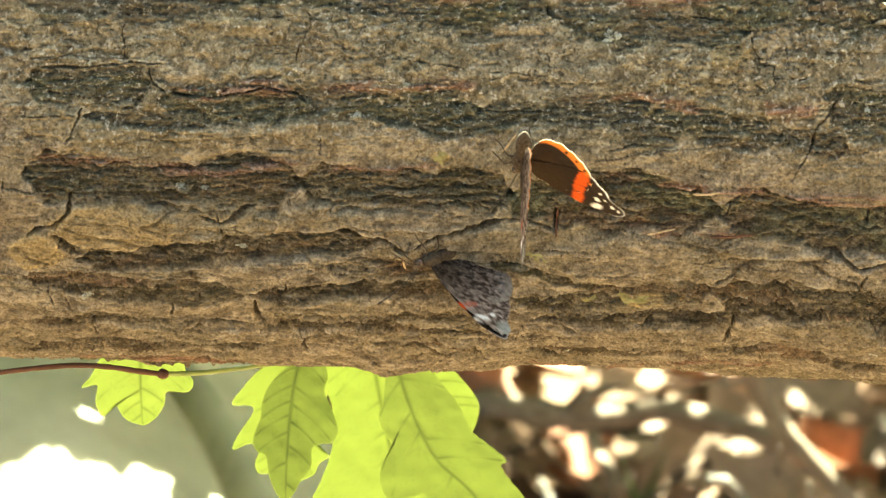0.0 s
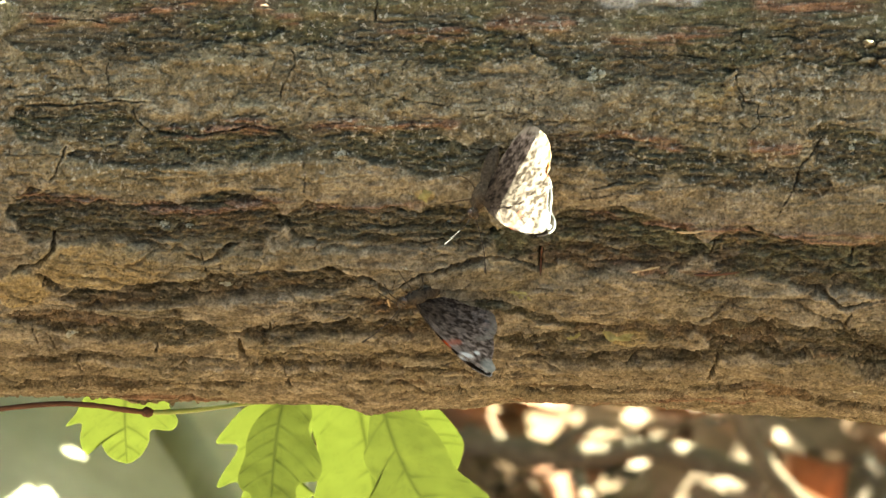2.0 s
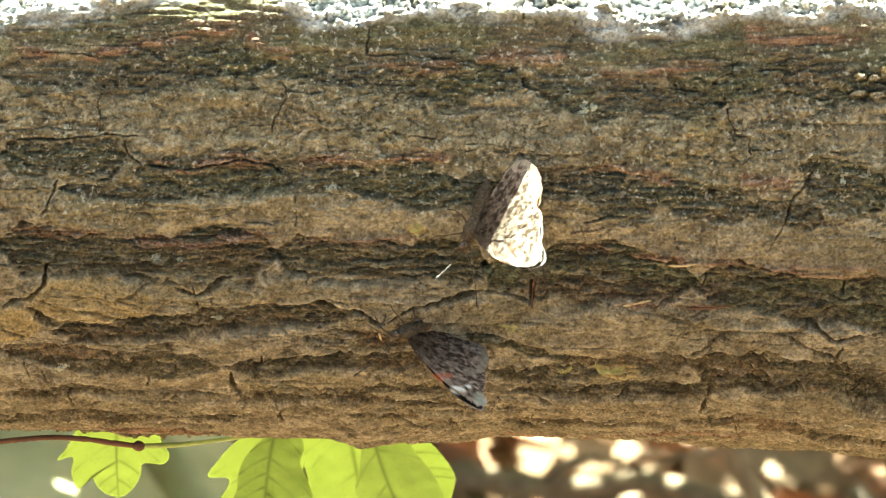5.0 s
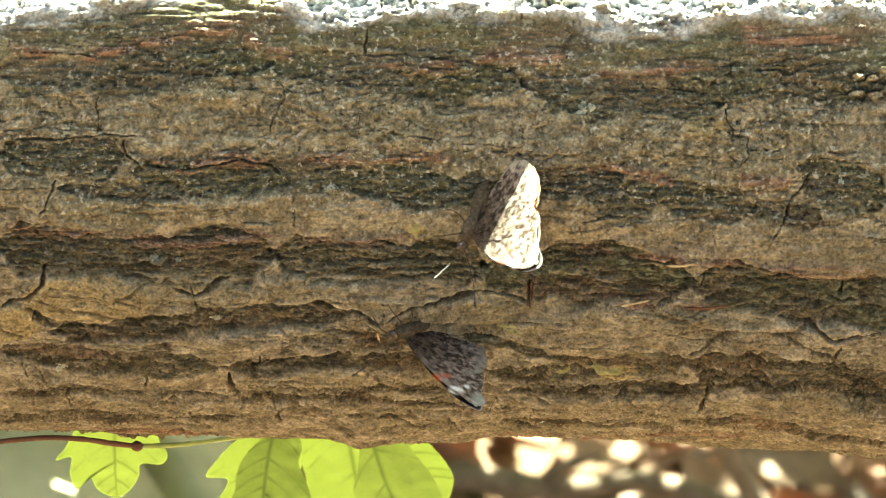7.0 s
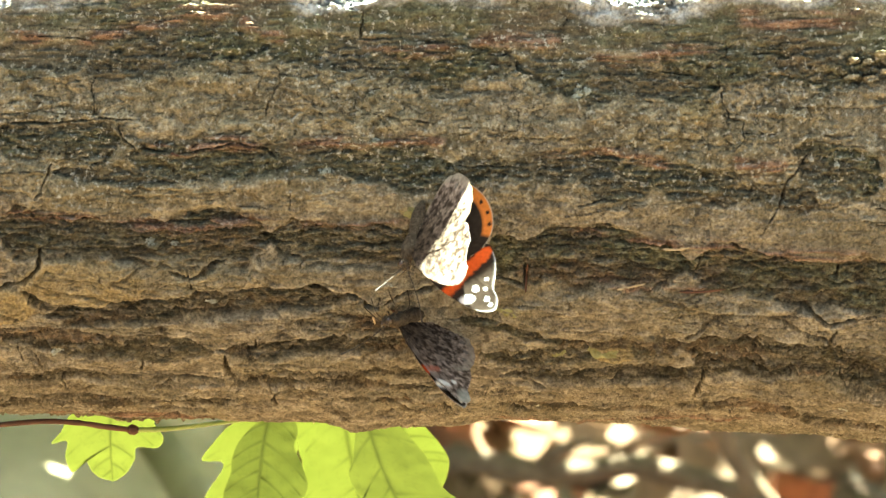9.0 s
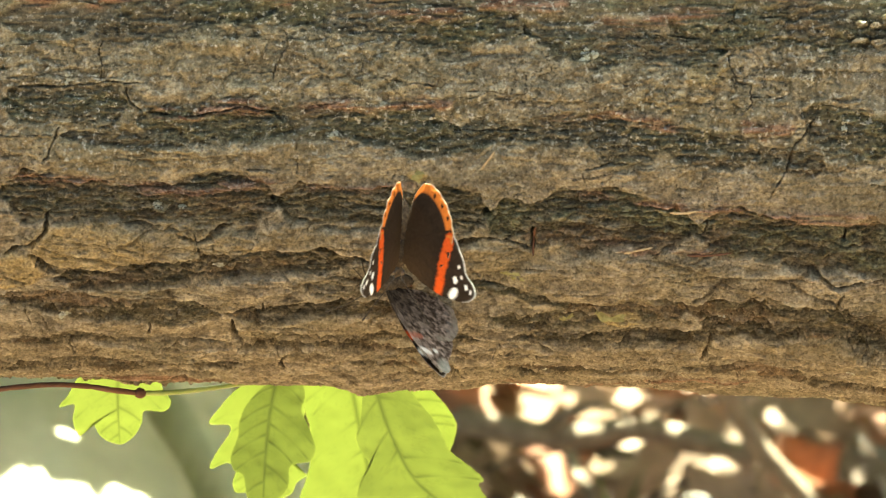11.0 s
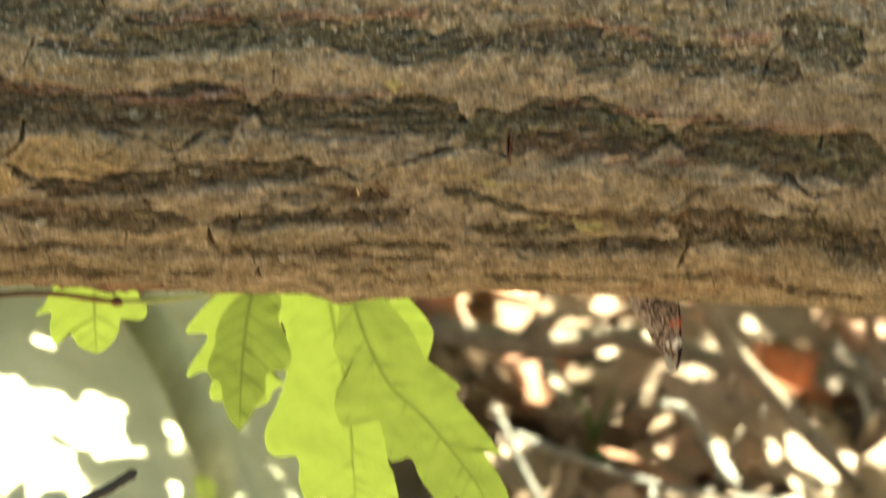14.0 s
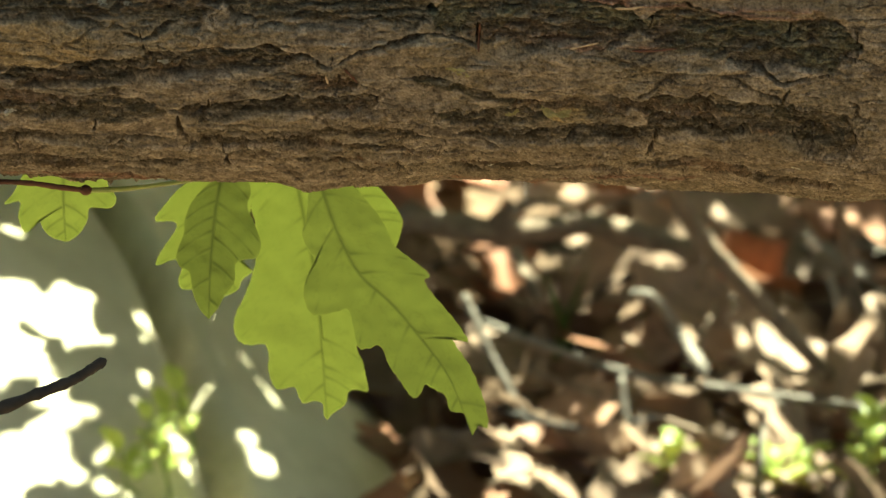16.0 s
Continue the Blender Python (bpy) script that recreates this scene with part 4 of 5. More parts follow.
for k, (p0, p1, p2) in enumerate((((0.0585, 0.9116, 0.0000), (0.0623, 0.9058, 0.0200), (0.0717, 0.9243, 0.0350)), ((0.0638, 0.9217, 0.0000), (0.0580, 0.8927, 0.0300), (0.0526, 0.8761, 0.0500)))):
    c = catmull([p0, p1, p2], 20)
    u = np.linspace(-1, 1, 5)
    P = c[:, None] + np.array((0.0016, 0, 0)) * (u[None, :] * np.sin(np.linspace(1.5, 3.1, 20))[:, None])[..., None] + np.array((0, 0.0006, 0)) * (u ** 2)[None, :, None]
    tagged(new("grass_blade", from_grid("grass_blade", P, M_GRASS, attrs={"vein": np.exp(-(u / 0.3) ** 2)[None] + 0 * P[..., 0]})), "single green grass blade in the litter", "grass")


# ---- an unseen leafy crown, added behind to shade the ground but for sun flecks ----
# where the sun comes through on the boulder, on twigs and on the litter: x, y, radius
FLECKS_ROCK = [(-0.1258, 0.7449, 0.0082), (-0.1161, 0.7460, 0.0100), (-0.1087, 0.7360, 0.0072), (-0.1328, 0.7344, 0.0054), (-0.1336, 0.7155, 0.0071),
               (-0.1239, 0.7113, 0.0081), (-0.1152, 0.6941, 0.0053), (-0.1160, 0.6811, 0.0071), (-0.1267, 0.6736, 0.0106), (-0.1096, 0.6695, 0.0053),
               (-0.0971, 0.7574, 0.0022), (-0.0861, 0.7576, 0.0034), (-0.0972, 0.7363, 0.0016), (-0.0888, 0.7201, 0.0027), (-0.0907, 0.7074, 0.0020),
               (-0.0964, 0.6831, 0.0015), (-0.0526, 0.7182, 0.0046), (-0.0485, 0.7102, 0.0046), (-0.0521, 0.7723, 0.0022), (-0.0496, 0.7604, 0.0019),
               (-0.0716, 0.7403, 0.0020), (-0.0975, 0.6708, 0.0026), (-0.1430, 0.7430, 0.0092), (-0.1440, 0.7270, 0.0080), (-0.1560, 0.7400, 0.0090),
               (-0.1450, 0.7110, 0.0075)]
FLECKS_TWIG = [(0.1048, 0.8200, 0.0046), (0.1033, 0.8239, 0.0035), (0.0773, 0.7943, 0.0032), (0.0395, 0.8026, 0.0021), (0.0459, 0.8034, 0.0019),
               (0.1014, 0.7799, 0.0021), (0.0976, 0.7905, 0.0015), (0.0855, 0.7754, 0.0019), (0.0795, 0.7744, 0.0015), (0.1364, 0.8379, 0.0046),
               (0.1695, 0.8929, 0.0029), (0.0883, 0.8276, 0.0016), (0.1279, 0.8563, 0.0016), (0.1240, 0.7970, 0.0015), (0.1226, 0.7527, 0.0015),
               (0.0814, 0.7688, 0.0017), (0.0788, 0.7889, 0.0015), (0.1164, 0.7785, 0.0017), (0.1278, 0.7737, 0.0017), (0.1411, 0.7704, 0.0017),
               (0.1542, 0.7656, 0.0017)]
FLECKS_LITTER = [(0.0381, 0.7505, 0.0042), (0.0503, 0.7738, 0.0061), (0.0489, 0.7976, 0.0039), (0.0582, 0.7697, 0.0042), (0.0730, 0.7587, 0.0034),
                 (0.0803, 0.7449, 0.0027), (0.1348, 0.7801, 0.0054), (0.1340, 0.7742, 0.0042), (0.1209, 0.7612, 0.0054), (0.1035, 0.7239, 0.0045),
                 (0.0913, 0.7455, 0.0027), (0.1533, 0.7590, 0.0027), (0.1604, 0.7614, 0.0027), (0.1438, 0.7857, 0.0035), (0.0326, 0.7468, 0.0030),
                 (0.0666, 0.7042, 0.0034), (0.1120, 0.7209, 0.0026), (0.1526, 0.8386, 0.0027), (0.0633, 0.7748, 0.0023), (0.1610, 0.8301, 0.0024),
                 (0.1615, 0.7290, 0.0030)]


def build_shade_crown():
    rng = np.random.default_rng(3)
    shrub = tagged(new("shrub"), "unseen leafy shrub, added to shade and fleck the ground behind the log", "shrub")
    part("stem", tube("stem", [(0.75, 2.4, -0.02), (0.7, 2.3, 0.2), (0.45, 2.0, 0.33), (0.0, 1.6, 0.36), (-0.4, 1.4, 0.36)], 0.02, 0.006, M_TWIG_BROWN, 30, 9, 0.05, 2), shrub)
    part("stem", tube("stem", [(0.75, 2.4, -0.02), (0.76, 2.2, 0.2), (0.6, 1.8, 0.33), (0.3, 1.4, 0.36)], 0.018, 0.005, M_TWIG_BROWN, 30, 9, 0.05, 3), shrub)
    grids, veins = [], []
    more = [(-0.0708, 0.6925, 0.005), (-0.0768, 0.669, 0.006), (-0.085, 0.668, 0.004)] + [(rng.uniform(0.02, 0.19), rng.uniform(0.72, 1.05), 0.0014 + 0.003 * rng.random() ** 2) for k in range(45)]
    fl = np.array(FLECKS_ROCK + FLECKS_TWIG + FLECKS_LITTER + more)
    for z0, x_low, x_high, y_high, n in ((0.27, -0.62, 0.62, 2.4, 15500), (0.31, -0.62, 0.62, 2.4, 15500), (0.35, -0.62, 0.62, 2.4, 15500), (0.40, -0.62, 0.62, 2.4, 13000),
                                         (0.33, -0.22, -0.005, 1.1, 2600), (0.37, -0.22, -0.005, 1.1, 2600)):
        gx, gy = rng.uniform(x_low, x_high, n), rng.uniform(0.35, y_high, n)
        # where each leaf's shade falls on the ground; a ragged oval crown with gaps
        keep = ((gx - 0.04) / 0.60) ** 2 + ((gy - 1.34) / 0.98) ** 2 < 1 + 0.5 * fbm(gx / 0.2, gy / 0.2, 88, 3)
        # a lane of sun beyond the boulder
        keep &= ~((np.abs(gy - 1.12) < 0.095 + 0.06 * fbm(gx / 0.03, gy / 0.05, 87, 2)) & (gx > -0.01) & (gx < 0.135))
        for x0, y0, r0 in fl:
            keep &= np.hypot(gx - x0, gy - y0) > r0 + 0.004
        for x0, y0 in zip(gx[keep], gy[keep]):
            z = z0 + rng.normal(0, 0.01)
            c = Vector((x0, y0, 0.012)) + SUN_DIR * ((z - 0.012) / SUN_DIR.z)
            if c.y < 0.52:
                continue
            L = rng.uniform(0.012, 0.022)
            s, u = np.linspace(0, 1, 5), np.linspace(-1, 1, 3)
            W = 0.34 * L * np.sin(np.pi * (0.08 + 0.84 * s))
            P = np.stack([(s - 0.5)[:, None] * L + 0 * u, W[:, None] * u, 3.0 * (W[:, None] * u) ** 2 / L * 0.5 + 0 * s[:, None]], -1)
            m = np.array(Euler((rng.normal(0, 0.3) - 0.6, rng.normal(0, 0.3), rng.uniform(0, 6.28))).to_matrix())
            grids.append(P @ m.T + np.array(c))
            veins.append(np.exp(-(u / 0.2) ** 2)[None] + 0 * P[..., 0])
    tagged(part("crown", joined("crown", grids, M_CROWN, [False] * len(grids), veins), shrub), kind="stuff")


build_shade_crown()



def ball_grid_small(c, r):
    return ball_grid(c, (r, r * 0.9, r * 0.9), 10, 12, 0.05, 4)


def ball_grid(c, r, n=14, k=18, lump=0.0, seed=0):
    u, v = np.meshgrid(np.linspace(0.02, np.pi - 0.02, n), np.linspace(0, 2 * np.pi, k, endpoint=False), indexing="ij")
    d = np.stack([np.cos(u), np.sin(u) * np.cos(v), np.sin(u) * np.sin(v)], -1)
    rng = np.random.default_rng(seed)
    return np.array(c) + d * np.array(r) * (1 + lump * rng.normal(size=(n, k, 1)))


# ---- young oak shoot hanging under the log ----
def hanging_leaf(base, tip, slant, mid, left, right, parent, seed, label=""):
    """A lobed oak leaf that hangs from base to tip. mid, left and right: its midrib and its two edges between them, in
    millimetres along the leaf and across it."""
    b, t = np.array(base), np.array(tip)
    L = np.linalg.norm(t - b)
    ax = (t - b) / L
    nrm = np.array((0, 1, -slant)) / math.hypot(1, slant)
    across = np.cross(nrm, ax)
    L *= 1000
    rib = catmull([(0, 0), *mid, (L, 0)], 400)
    rib_along = np.maximum.accumulate(rib[:, 0])

    def rib_at(a):
        return np.stack([a, np.interp(a, rib_along, rib[:, 1])], -1)

    def half(edge_pts):
        e = catmull([(0, 0), *edge_pts, (L, 0)], 320)
        out = np.abs(e[:, 1] - rib_at(np.clip(e[:, 0], 0, L))[:, 1])
        root = np.maximum.accumulate(np.clip(e[:, 0] - 0.75 * out, 0, L))
        root = np.convolve(np.pad(root, 10, mode="edge"), np.ones(21) / 21, mode="valid")
        root[0], root[-1] = 0, L
        r = rib_at(root)
        fine = 0.10 * np.sin(np.arange(320) * 0.75 + seed) * np.clip(out / 3, 0, 1)
        e = e + (e - r) / (np.linalg.norm(e - r, axis=1)[:, None] + 0.3) * fine[:, None]
        u = np.linspace(0, 1, 30)[:, None, None]
        bow = np.sin(np.pi * u) * 0.04 * out[None, :, None] * np.array((-1.0, 0.0))
        G = r[None] * (1 - u) + e[None] * u + bow
        # side veins run to the lobes
        rise = out - np.convolve(np.pad(out, 20, mode="edge"), np.ones(41) / 41, mode="valid")
        tips = [i for i in range(14, 306) if rise[i] == rise[i - 14:i + 15].max() and out[i] > 2.0]
        tips += [i for i in range(24, 300, 44) if out[i] > 3.0 and all(abs(i - j) > 26 for j in tips)]
        vein = np.exp(-((G[..., 1] - rib_at(np.clip(G[..., 0], 0, L))[..., 1]) / (0.44 * (1.25 - G[..., 0] / L))) ** 2)
        for i in tips:
            p0, p1 = r[i], r[i] + 0.93 * (e[i] - r[i])
            d = p1 - p0
            q = np.clip(((G - p0) @ d) / (d @ d + 1e-6), 0, 1)
            dist = np.linalg.norm(G - p0 - q[..., None] * d - np.array((-0.06 * out[i], 0)) * np.sin(np.pi * q)[..., None], axis=-1)
            vein = np.maximum(vein, 0.85 * np.exp(-(dist / (0.33 * (1.2 - 0.6 * q))) ** 2))
        net = np.abs(fbm(G[..., 0] / 2.2, G[..., 1] / 2.2 + seed, seed, 3))
        vein = np.maximum(vein, 0.30 * np.clip(1 - net / 0.04, 0, 1))
        rim = np.clip((u[..., 0] - 1) * out[None] / 0.32 + 1, 0, 1)
        Z = 0.55 * fbm(G[..., 0] / 16, G[..., 1] / 16, seed + 3, 2) + 0.35 * fbm(G[..., 0] / 5, G[..., 1] / 5, seed + 5, 2) - 0.05 * vein
        P = b + (ax * G[..., :1] + across * G[..., 1:] + nrm * Z[..., None]) / 1000
        return P, vein, rim
    (pl, vl, el), (pr, vr, er) = half(left), half(right)
    P = np.concatenate([pl[::-1], pr[1:]])
    at = {"vein": np.concatenate([vl[::-1], vr[1:]]), "rim": np.concatenate([el[::-1], er[1:]])}
    lf = part("leaf", from_grid("leaf", P, M_LEAF, attrs=at), parent, label)
    part("petiole", tube("petiole", [b + ax * 0.002, b - ax * 0.001, b - ax * 0.005 - nrm * 0.002], 0.0003, 0.0004, M_STEM_GREEN, 10, 6), lf)


shoot = tagged(new("oak_shoot"), "young oak shoot with lime-green lobed leaves hanging below the log", "oak shoot")
part("red_stem", tube("red_stem", [(-0.1088, -0.0269, 0.4519), (-0.0960, -0.0264, 0.4533), (-0.0885, -0.0244, 0.4530), (-0.0808, -0.0245, 0.4526), (-0.0757, -0.0248, 0.4519), (-0.0694, -0.0232, 0.4504)], 0.0006, 0.00065, M_STEM_RED, 40, 9, 0.05, 1), shoot, "thin reddish-brown twig")
part("node", from_grid("node", ball_grid_small((-0.0692, -0.0232, 0.4504), 0.0014), M_STEM_RED, True), shoot, "swollen reddish bud node")
part("green_stem", tube("green_stem", [(-0.0688, -0.0232, 0.4504), (-0.0606, -0.0194, 0.4492), (-0.0505, -0.0134, 0.4481), (-0.0391, -0.0055, 0.4465), (-0.0289, 0.0024, 0.4447), (-0.0193, 0.0073, 0.4435)], 0.0006, 0.0005, M_STEM_GREEN, 40, 9, 0.04, 2), shoot, "thin green shoot stem")
hanging_leaf((-0.0396, 0.0440, 0.4280), (-0.0432, 0.0338, 0.3940), 0.3,
             [(10.8, 0.9), (22.9, 0.8)],
             [(7.3, 6), (12.2, 7.8), (15.8, 7.8), (21, 9), (23.9, 8), (25, 5.6), (29.3, 4.5), (33.4, 2.4)],
             [(1.9, -5.6), (4.7, -7), (8.2, -6.5), (11.9, -8.5), (16.7, -10.6), (20, -9.8), (20.9, -6.7), (22.3, -5), (26.3, -5.2), (30, -3.1), (32.7, -2)], shoot, 65)
hanging_leaf((-0.0388, 0.0660, 0.4198), (-0.0447, 0.0660, 0.3839), 0,
             [(15.5, 0.3), (27.4, 0.5)],
             [(5.9, 9.3), (12.5, 13.7), (16.5, 15.2), (16.2, 10.7), (18.3, 10.1), (24.2, 12.6), (28, 13.2), (25.9, 9.3), (27.3, 7.1), (30.8, 7.4), (33.1, 6.2), (33, 3.5), (35.1, 1.6)],
             [(5.7, -5.7), (15.8, -7.2), (22.6, -6.2), (24.7, -7.5), (25.9, -9.8), (28.3, -7.8), (31.4, -6.9), (33.4, -4.1), (35, -1.7)], shoot, 68)
hanging_leaf((-0.0267, 0.1150, 0.4002), (-0.0266, 0.1150, 0.3720), 0,
             [(13.2, 0.1)],
             [(2.3, 9.3), (8.6, 8.4), (13.9, 7.2), (20.7, 4.4), (25.9, 2.2)],
             [(3.5, -6.2), (16.2, -6.8), (24.5, -3.9)], shoot, 70)
hanging_leaf((-0.0234, 0.0780, 0.4153), (-0.0158, 0.0760, 0.3492), 0.03,
             [(15.8, -0.8), (30.6, -1.7), (40.9, -1.3), (51.2, -0.8), (58.6, -0.4)],
             [(2.1, 4.1), (7.8, 8.1), (12.3, 10.8), (18.8, 11.1), (25.9, 13), (32.2, 16), (36.3, 18.5), (39.9, 19.5), (43.2, 19), (45, 16.5), (45.2, 12.7), (48.2, 12), (51.4, 12.6), (54.7, 12.2), (57.2, 10.9), (57.1, 7), (59.3, 6.2), (61.5, 5.2), (61.3, 2.5), (62.3, 0.6), (65.1, 0.7)],
             [(6.5, -8.1), (17, -10.2), (24.1, -8.3), (34.6, -10.6), (42, -10.9), (48.8, -9.4), (52.3, -10.3), (56.8, -10.7), (60.1, -10.6), (59.5, -7.9), (60, -6), (63.2, -4.7), (65, -1.7)], shoot, 66)
hanging_leaf((-0.0127, 0.0840, 0.4128), (0.0009, 0.0840, 0.3912), 0,
             [(10.1, -0), (18.9, -0.1)],
             [(4.9, 5.5), (15.2, 5.6), (22.2, 4.4)],
             [(6.6, -3.9), (12.5, -5.3), (17.1, -5.6), (20.6, -5), (23.5, -2.5), (24.7, -1)], shoot, 69)
hanging_leaf((-0.0177, 0.0440, 0.4279), (0.0189, 0.0314, 0.3648), 0.2,
             [(10.3, 2.4), (19, 3.6), (27.6, 3.6), (36.6, 0.8), (47.6, -1.1), (59.2, -2.2)],
             [(2.7, 3.5), (9.3, 8.3), (11.8, 10.8), (16.2, 11.2), (19.3, 11.1), (21.7, 15.3), (24.3, 17.6), (27.7, 18.5), (30.2, 17.8), (31.8, 13.6), (32.9, 10.3), (36.6, 11.2), (41.9, 12.7), (43.4, 10.8), (44.3, 8.1), (49.9, 8.6), (52.6, 8.3), (55.9, 8.1), (58.4, 7.8), (59.3, 7), (58.8, 5.1), (57.7, 3.5), (59.9, 2.1), (62.3, 0.7), (65.4, 1.4), (66.6, 1), (68.2, -0.9), (70.4, -0.8)],
             [(3.8, -3.9), (10.6, -6.2), (16.7, -7.3), (22.1, -7.2), (24.3, -6.9), (26.1, -7.2), (30, -8.8), (34, -10.3), (35.6, -10.3), (35.7, -8.9), (38.7, -8.8), (44.4, -9.8), (49.9, -10.6), (53.7, -10.5), (52.3, -9), (50.8, -7.7), (53.3, -7.5), (58.6, -7.9), (63.8, -7.4), (69.5, -6.3), (74.1, -4.2), (72.4, -3.1), (72.8, -1.8)], shoot, 67)
hanging_leaf((-0.0773, 0.0500, 0.4271), (-0.0772, 0.0500, 0.4073), 0,
             [(8.6, 0.3)],
             [(1, 7.1), (3.5, 10.1), (7.1, 11.9), (10.2, 14.2), (9.6, 10.6), (13.6, 11), (17.4, 9.7), (16.6, 8), (14.5, 6.3), (17.3, 4.8), (19, 2.7)],
             [(1.2, -6.2), (3.2, -12.2), (5.1, -10.2), (8.7, -12.2), (11.3, -10.8), (11.3, -6), (14.4, -5.3), (17.6, -3.5), (19.4, -1.3)], shoot, 71)


# ---- small things on the bark ----
def lichen_patch(x, s, rx, rs, seed, label, material, flakes=6):
    """A broken crust of lichen: small ragged flakes that follow the bark."""
    rng = np.random.default_rng(seed)
    grids = []
    for f in range(flakes):
        cx, cs = x + rx * rng.normal(0, 0.5), s + rs * rng.normal(0, 0.5)
        q0, q1 = rx * rng.uniform(0.25, 0.6), rs * rng.uniform(0.25, 0.6)
        n, k = 5, 18
        r, a = np.linspace(0, 1, n), np.linspace(0, 2 * np.pi, k, endpoint=False)
        edge = 1 + 0.32 * rng.normal(size=k)
        P = np.zeros((n, k, 3))
        for i in range(n):
            for j in range(k):
                q = r[i] * edge[j]
                P[i, j] = on_bark(cx + q0 * q * math.cos(a[j]), cs + q1 * q * math.sin(a[j]), 0.10 + 0.12 * (1 - r[i]) + 0.08 * rng.normal() - 0.35 * (r[i] > 0.95))
        grids.append(P)
    tagged(new("lichen_patch", joined("lichen_patch", grids, material)), label, "lichen", "lichen crusts on the bark", "stuff")


for k, (c, rx, rs) in enumerate((((-25.0, -14.6), 1.5, 1.1), ((-84.4, -64.4), 1.3, 0.9), ((-81.9, -2.5), 1.3, 1.0), ((-15.2, 5.7), 1.3, 0.3), ((-49.6, -47.7), 1.5, 0.9), ((-57.4, -32.5), 1.0, 0.8), ((-63.0, -32.2), 1.4, 0.6), ((86.4, -11.7), 0.9, 1.1), ((60.3, -59.7), 0.5, 0.4), ((-36.9, -30.1), 0.5, 0.5), ((21.9, -87.3), 1.0, 0.6), ((-1.1, -31.2), 0.6, 0.7), ((30.7, 2.5), 1.6, 1.8), ((89.6, -78.4), 0.8, 0.4), ((-10.4, -41.1), 0.35, 0.3), ((42.1, -7.7), 0.9, 0.9), ((-13.7, -7.3), 0.9, 0.4))):
    lichen_patch(c[0], c[1], rx, rs, 100 + k, "pale grey-green lichen crust on the bark", M_LICHEN)
for k, (c, rx, rs) in enumerate((((-6.6, -24.1), 2.4, 1.5), ((26.8, -61.9), 2.0, 0.9), ((37.4, -61.1), 3.6, 1.2), ((14.3, -48.2), 2.0, 1.0))):
    lichen_patch(c[0], c[1], rx, rs, 130 + k, "yellowish-green film of lichen on the bark", M_LICHEN_YELLOW)


def splinter(pts, r, label, material):
    P = [tuple(on_bark(x, s, h)) for x, s, h in pts]
    tagged(new("bark_splinter", tube("bark_splinter", P, r, r * 0.5, material, 14, 7, 0.15, 3)), label, "splinter", "splinters on the bark")


for k, (a, b, h) in enumerate((((19.0, -42.7), (19.4, -35.5), 1.8), ((-14.4, -50.6), (-13.9, -52.8), 1.2), ((-10.4, -47.6), (-7.4, -51.8), 0.9), ((48.7, -31.6), (54.8, -30.4), 0.8), ((-58.1, -10.6), (-56.3, -11.0), 0.9), ((38.9, -41.6), (45.1, -40.3), 0.8), ((52.5, -42.0), (62.3, -41.1), 0.7), ((7.5, -22.2), (10.5, -17.8), 0.7))):
    splinter([(a[0], a[1], 0.1), ((a[0] + b[0]) / 2, (a[1] + b[1]) / 2, h * 0.7), (b[0], b[1], h)], 0.00035, "thin torn splinter of bark", (M_STEM_RED, M_ROOTLET)[k % 2])



# ---- butterflies ----
def star(outline, n, m, base):
    """Radial grid of a flat outline round its base point: [m, n, 2]."""
    o = catmull(outline, n)
    r = np.linspace(0.0, 1.0, m) ** 0.9
    b = np.array(base, float)
    return b + r[:, None, None] * (o - b)[None]


def blob(x, y, cx, cy, rx, ry, turn=0.0, soft=0.25):
    c, s = math.cos(turn), math.sin(turn)
    q = np.hypot(((x - cx) * c + (y - cy) * s) / rx, (-(x - cx) * s + (y - cy) * c) / ry)
    return np.clip((1 - q) / soft + 0.5, 0, 1)[..., None]


def streak(x, y, ax, ay, bx, by, half, soft=0.3):
    dx, dy = bx - ax, by - ay
    t = np.clip(((x - ax) * dx + (y - ay) * dy) / (dx * dx + dy * dy), 0, 1)
    q = np.hypot(x - ax - t * dx, y - ay - t * dy) / half
    return np.clip((1 - q) / soft + 0.5, 0, 1)[..., None]


FORE = [(2.5, 0.6), (6.5, 4.5), (11.0, 11.0), (14.3, 18.5), (15.4, 24.0), (14.2, 27.2), (11.0, 27.0), (8.2, 25.2), (4.5, 24.6), (0.5, 23.6), (-3.0, 21.4), (-4.0, 19.8), (-3.6, 12.0), (-2.6, 4.0), (-1.0, 0.6)]
HIND = [(0.9, 0.6), (2.8, 5.7), (1.9, 13.3), (-1.9, 18.2), (-5.6, 19.6), (-8.8, 19.9), (-12.1, 19.1), (-15.3, 17.4), (-18.3, 14.6), (-20.3, 11.2), (-20.9, 8.6), (-20.2, 6.0), (-16.8, 3.4), (-11.0, 1.8), (-5.0, 1.0), (-1.9, 0.5)]


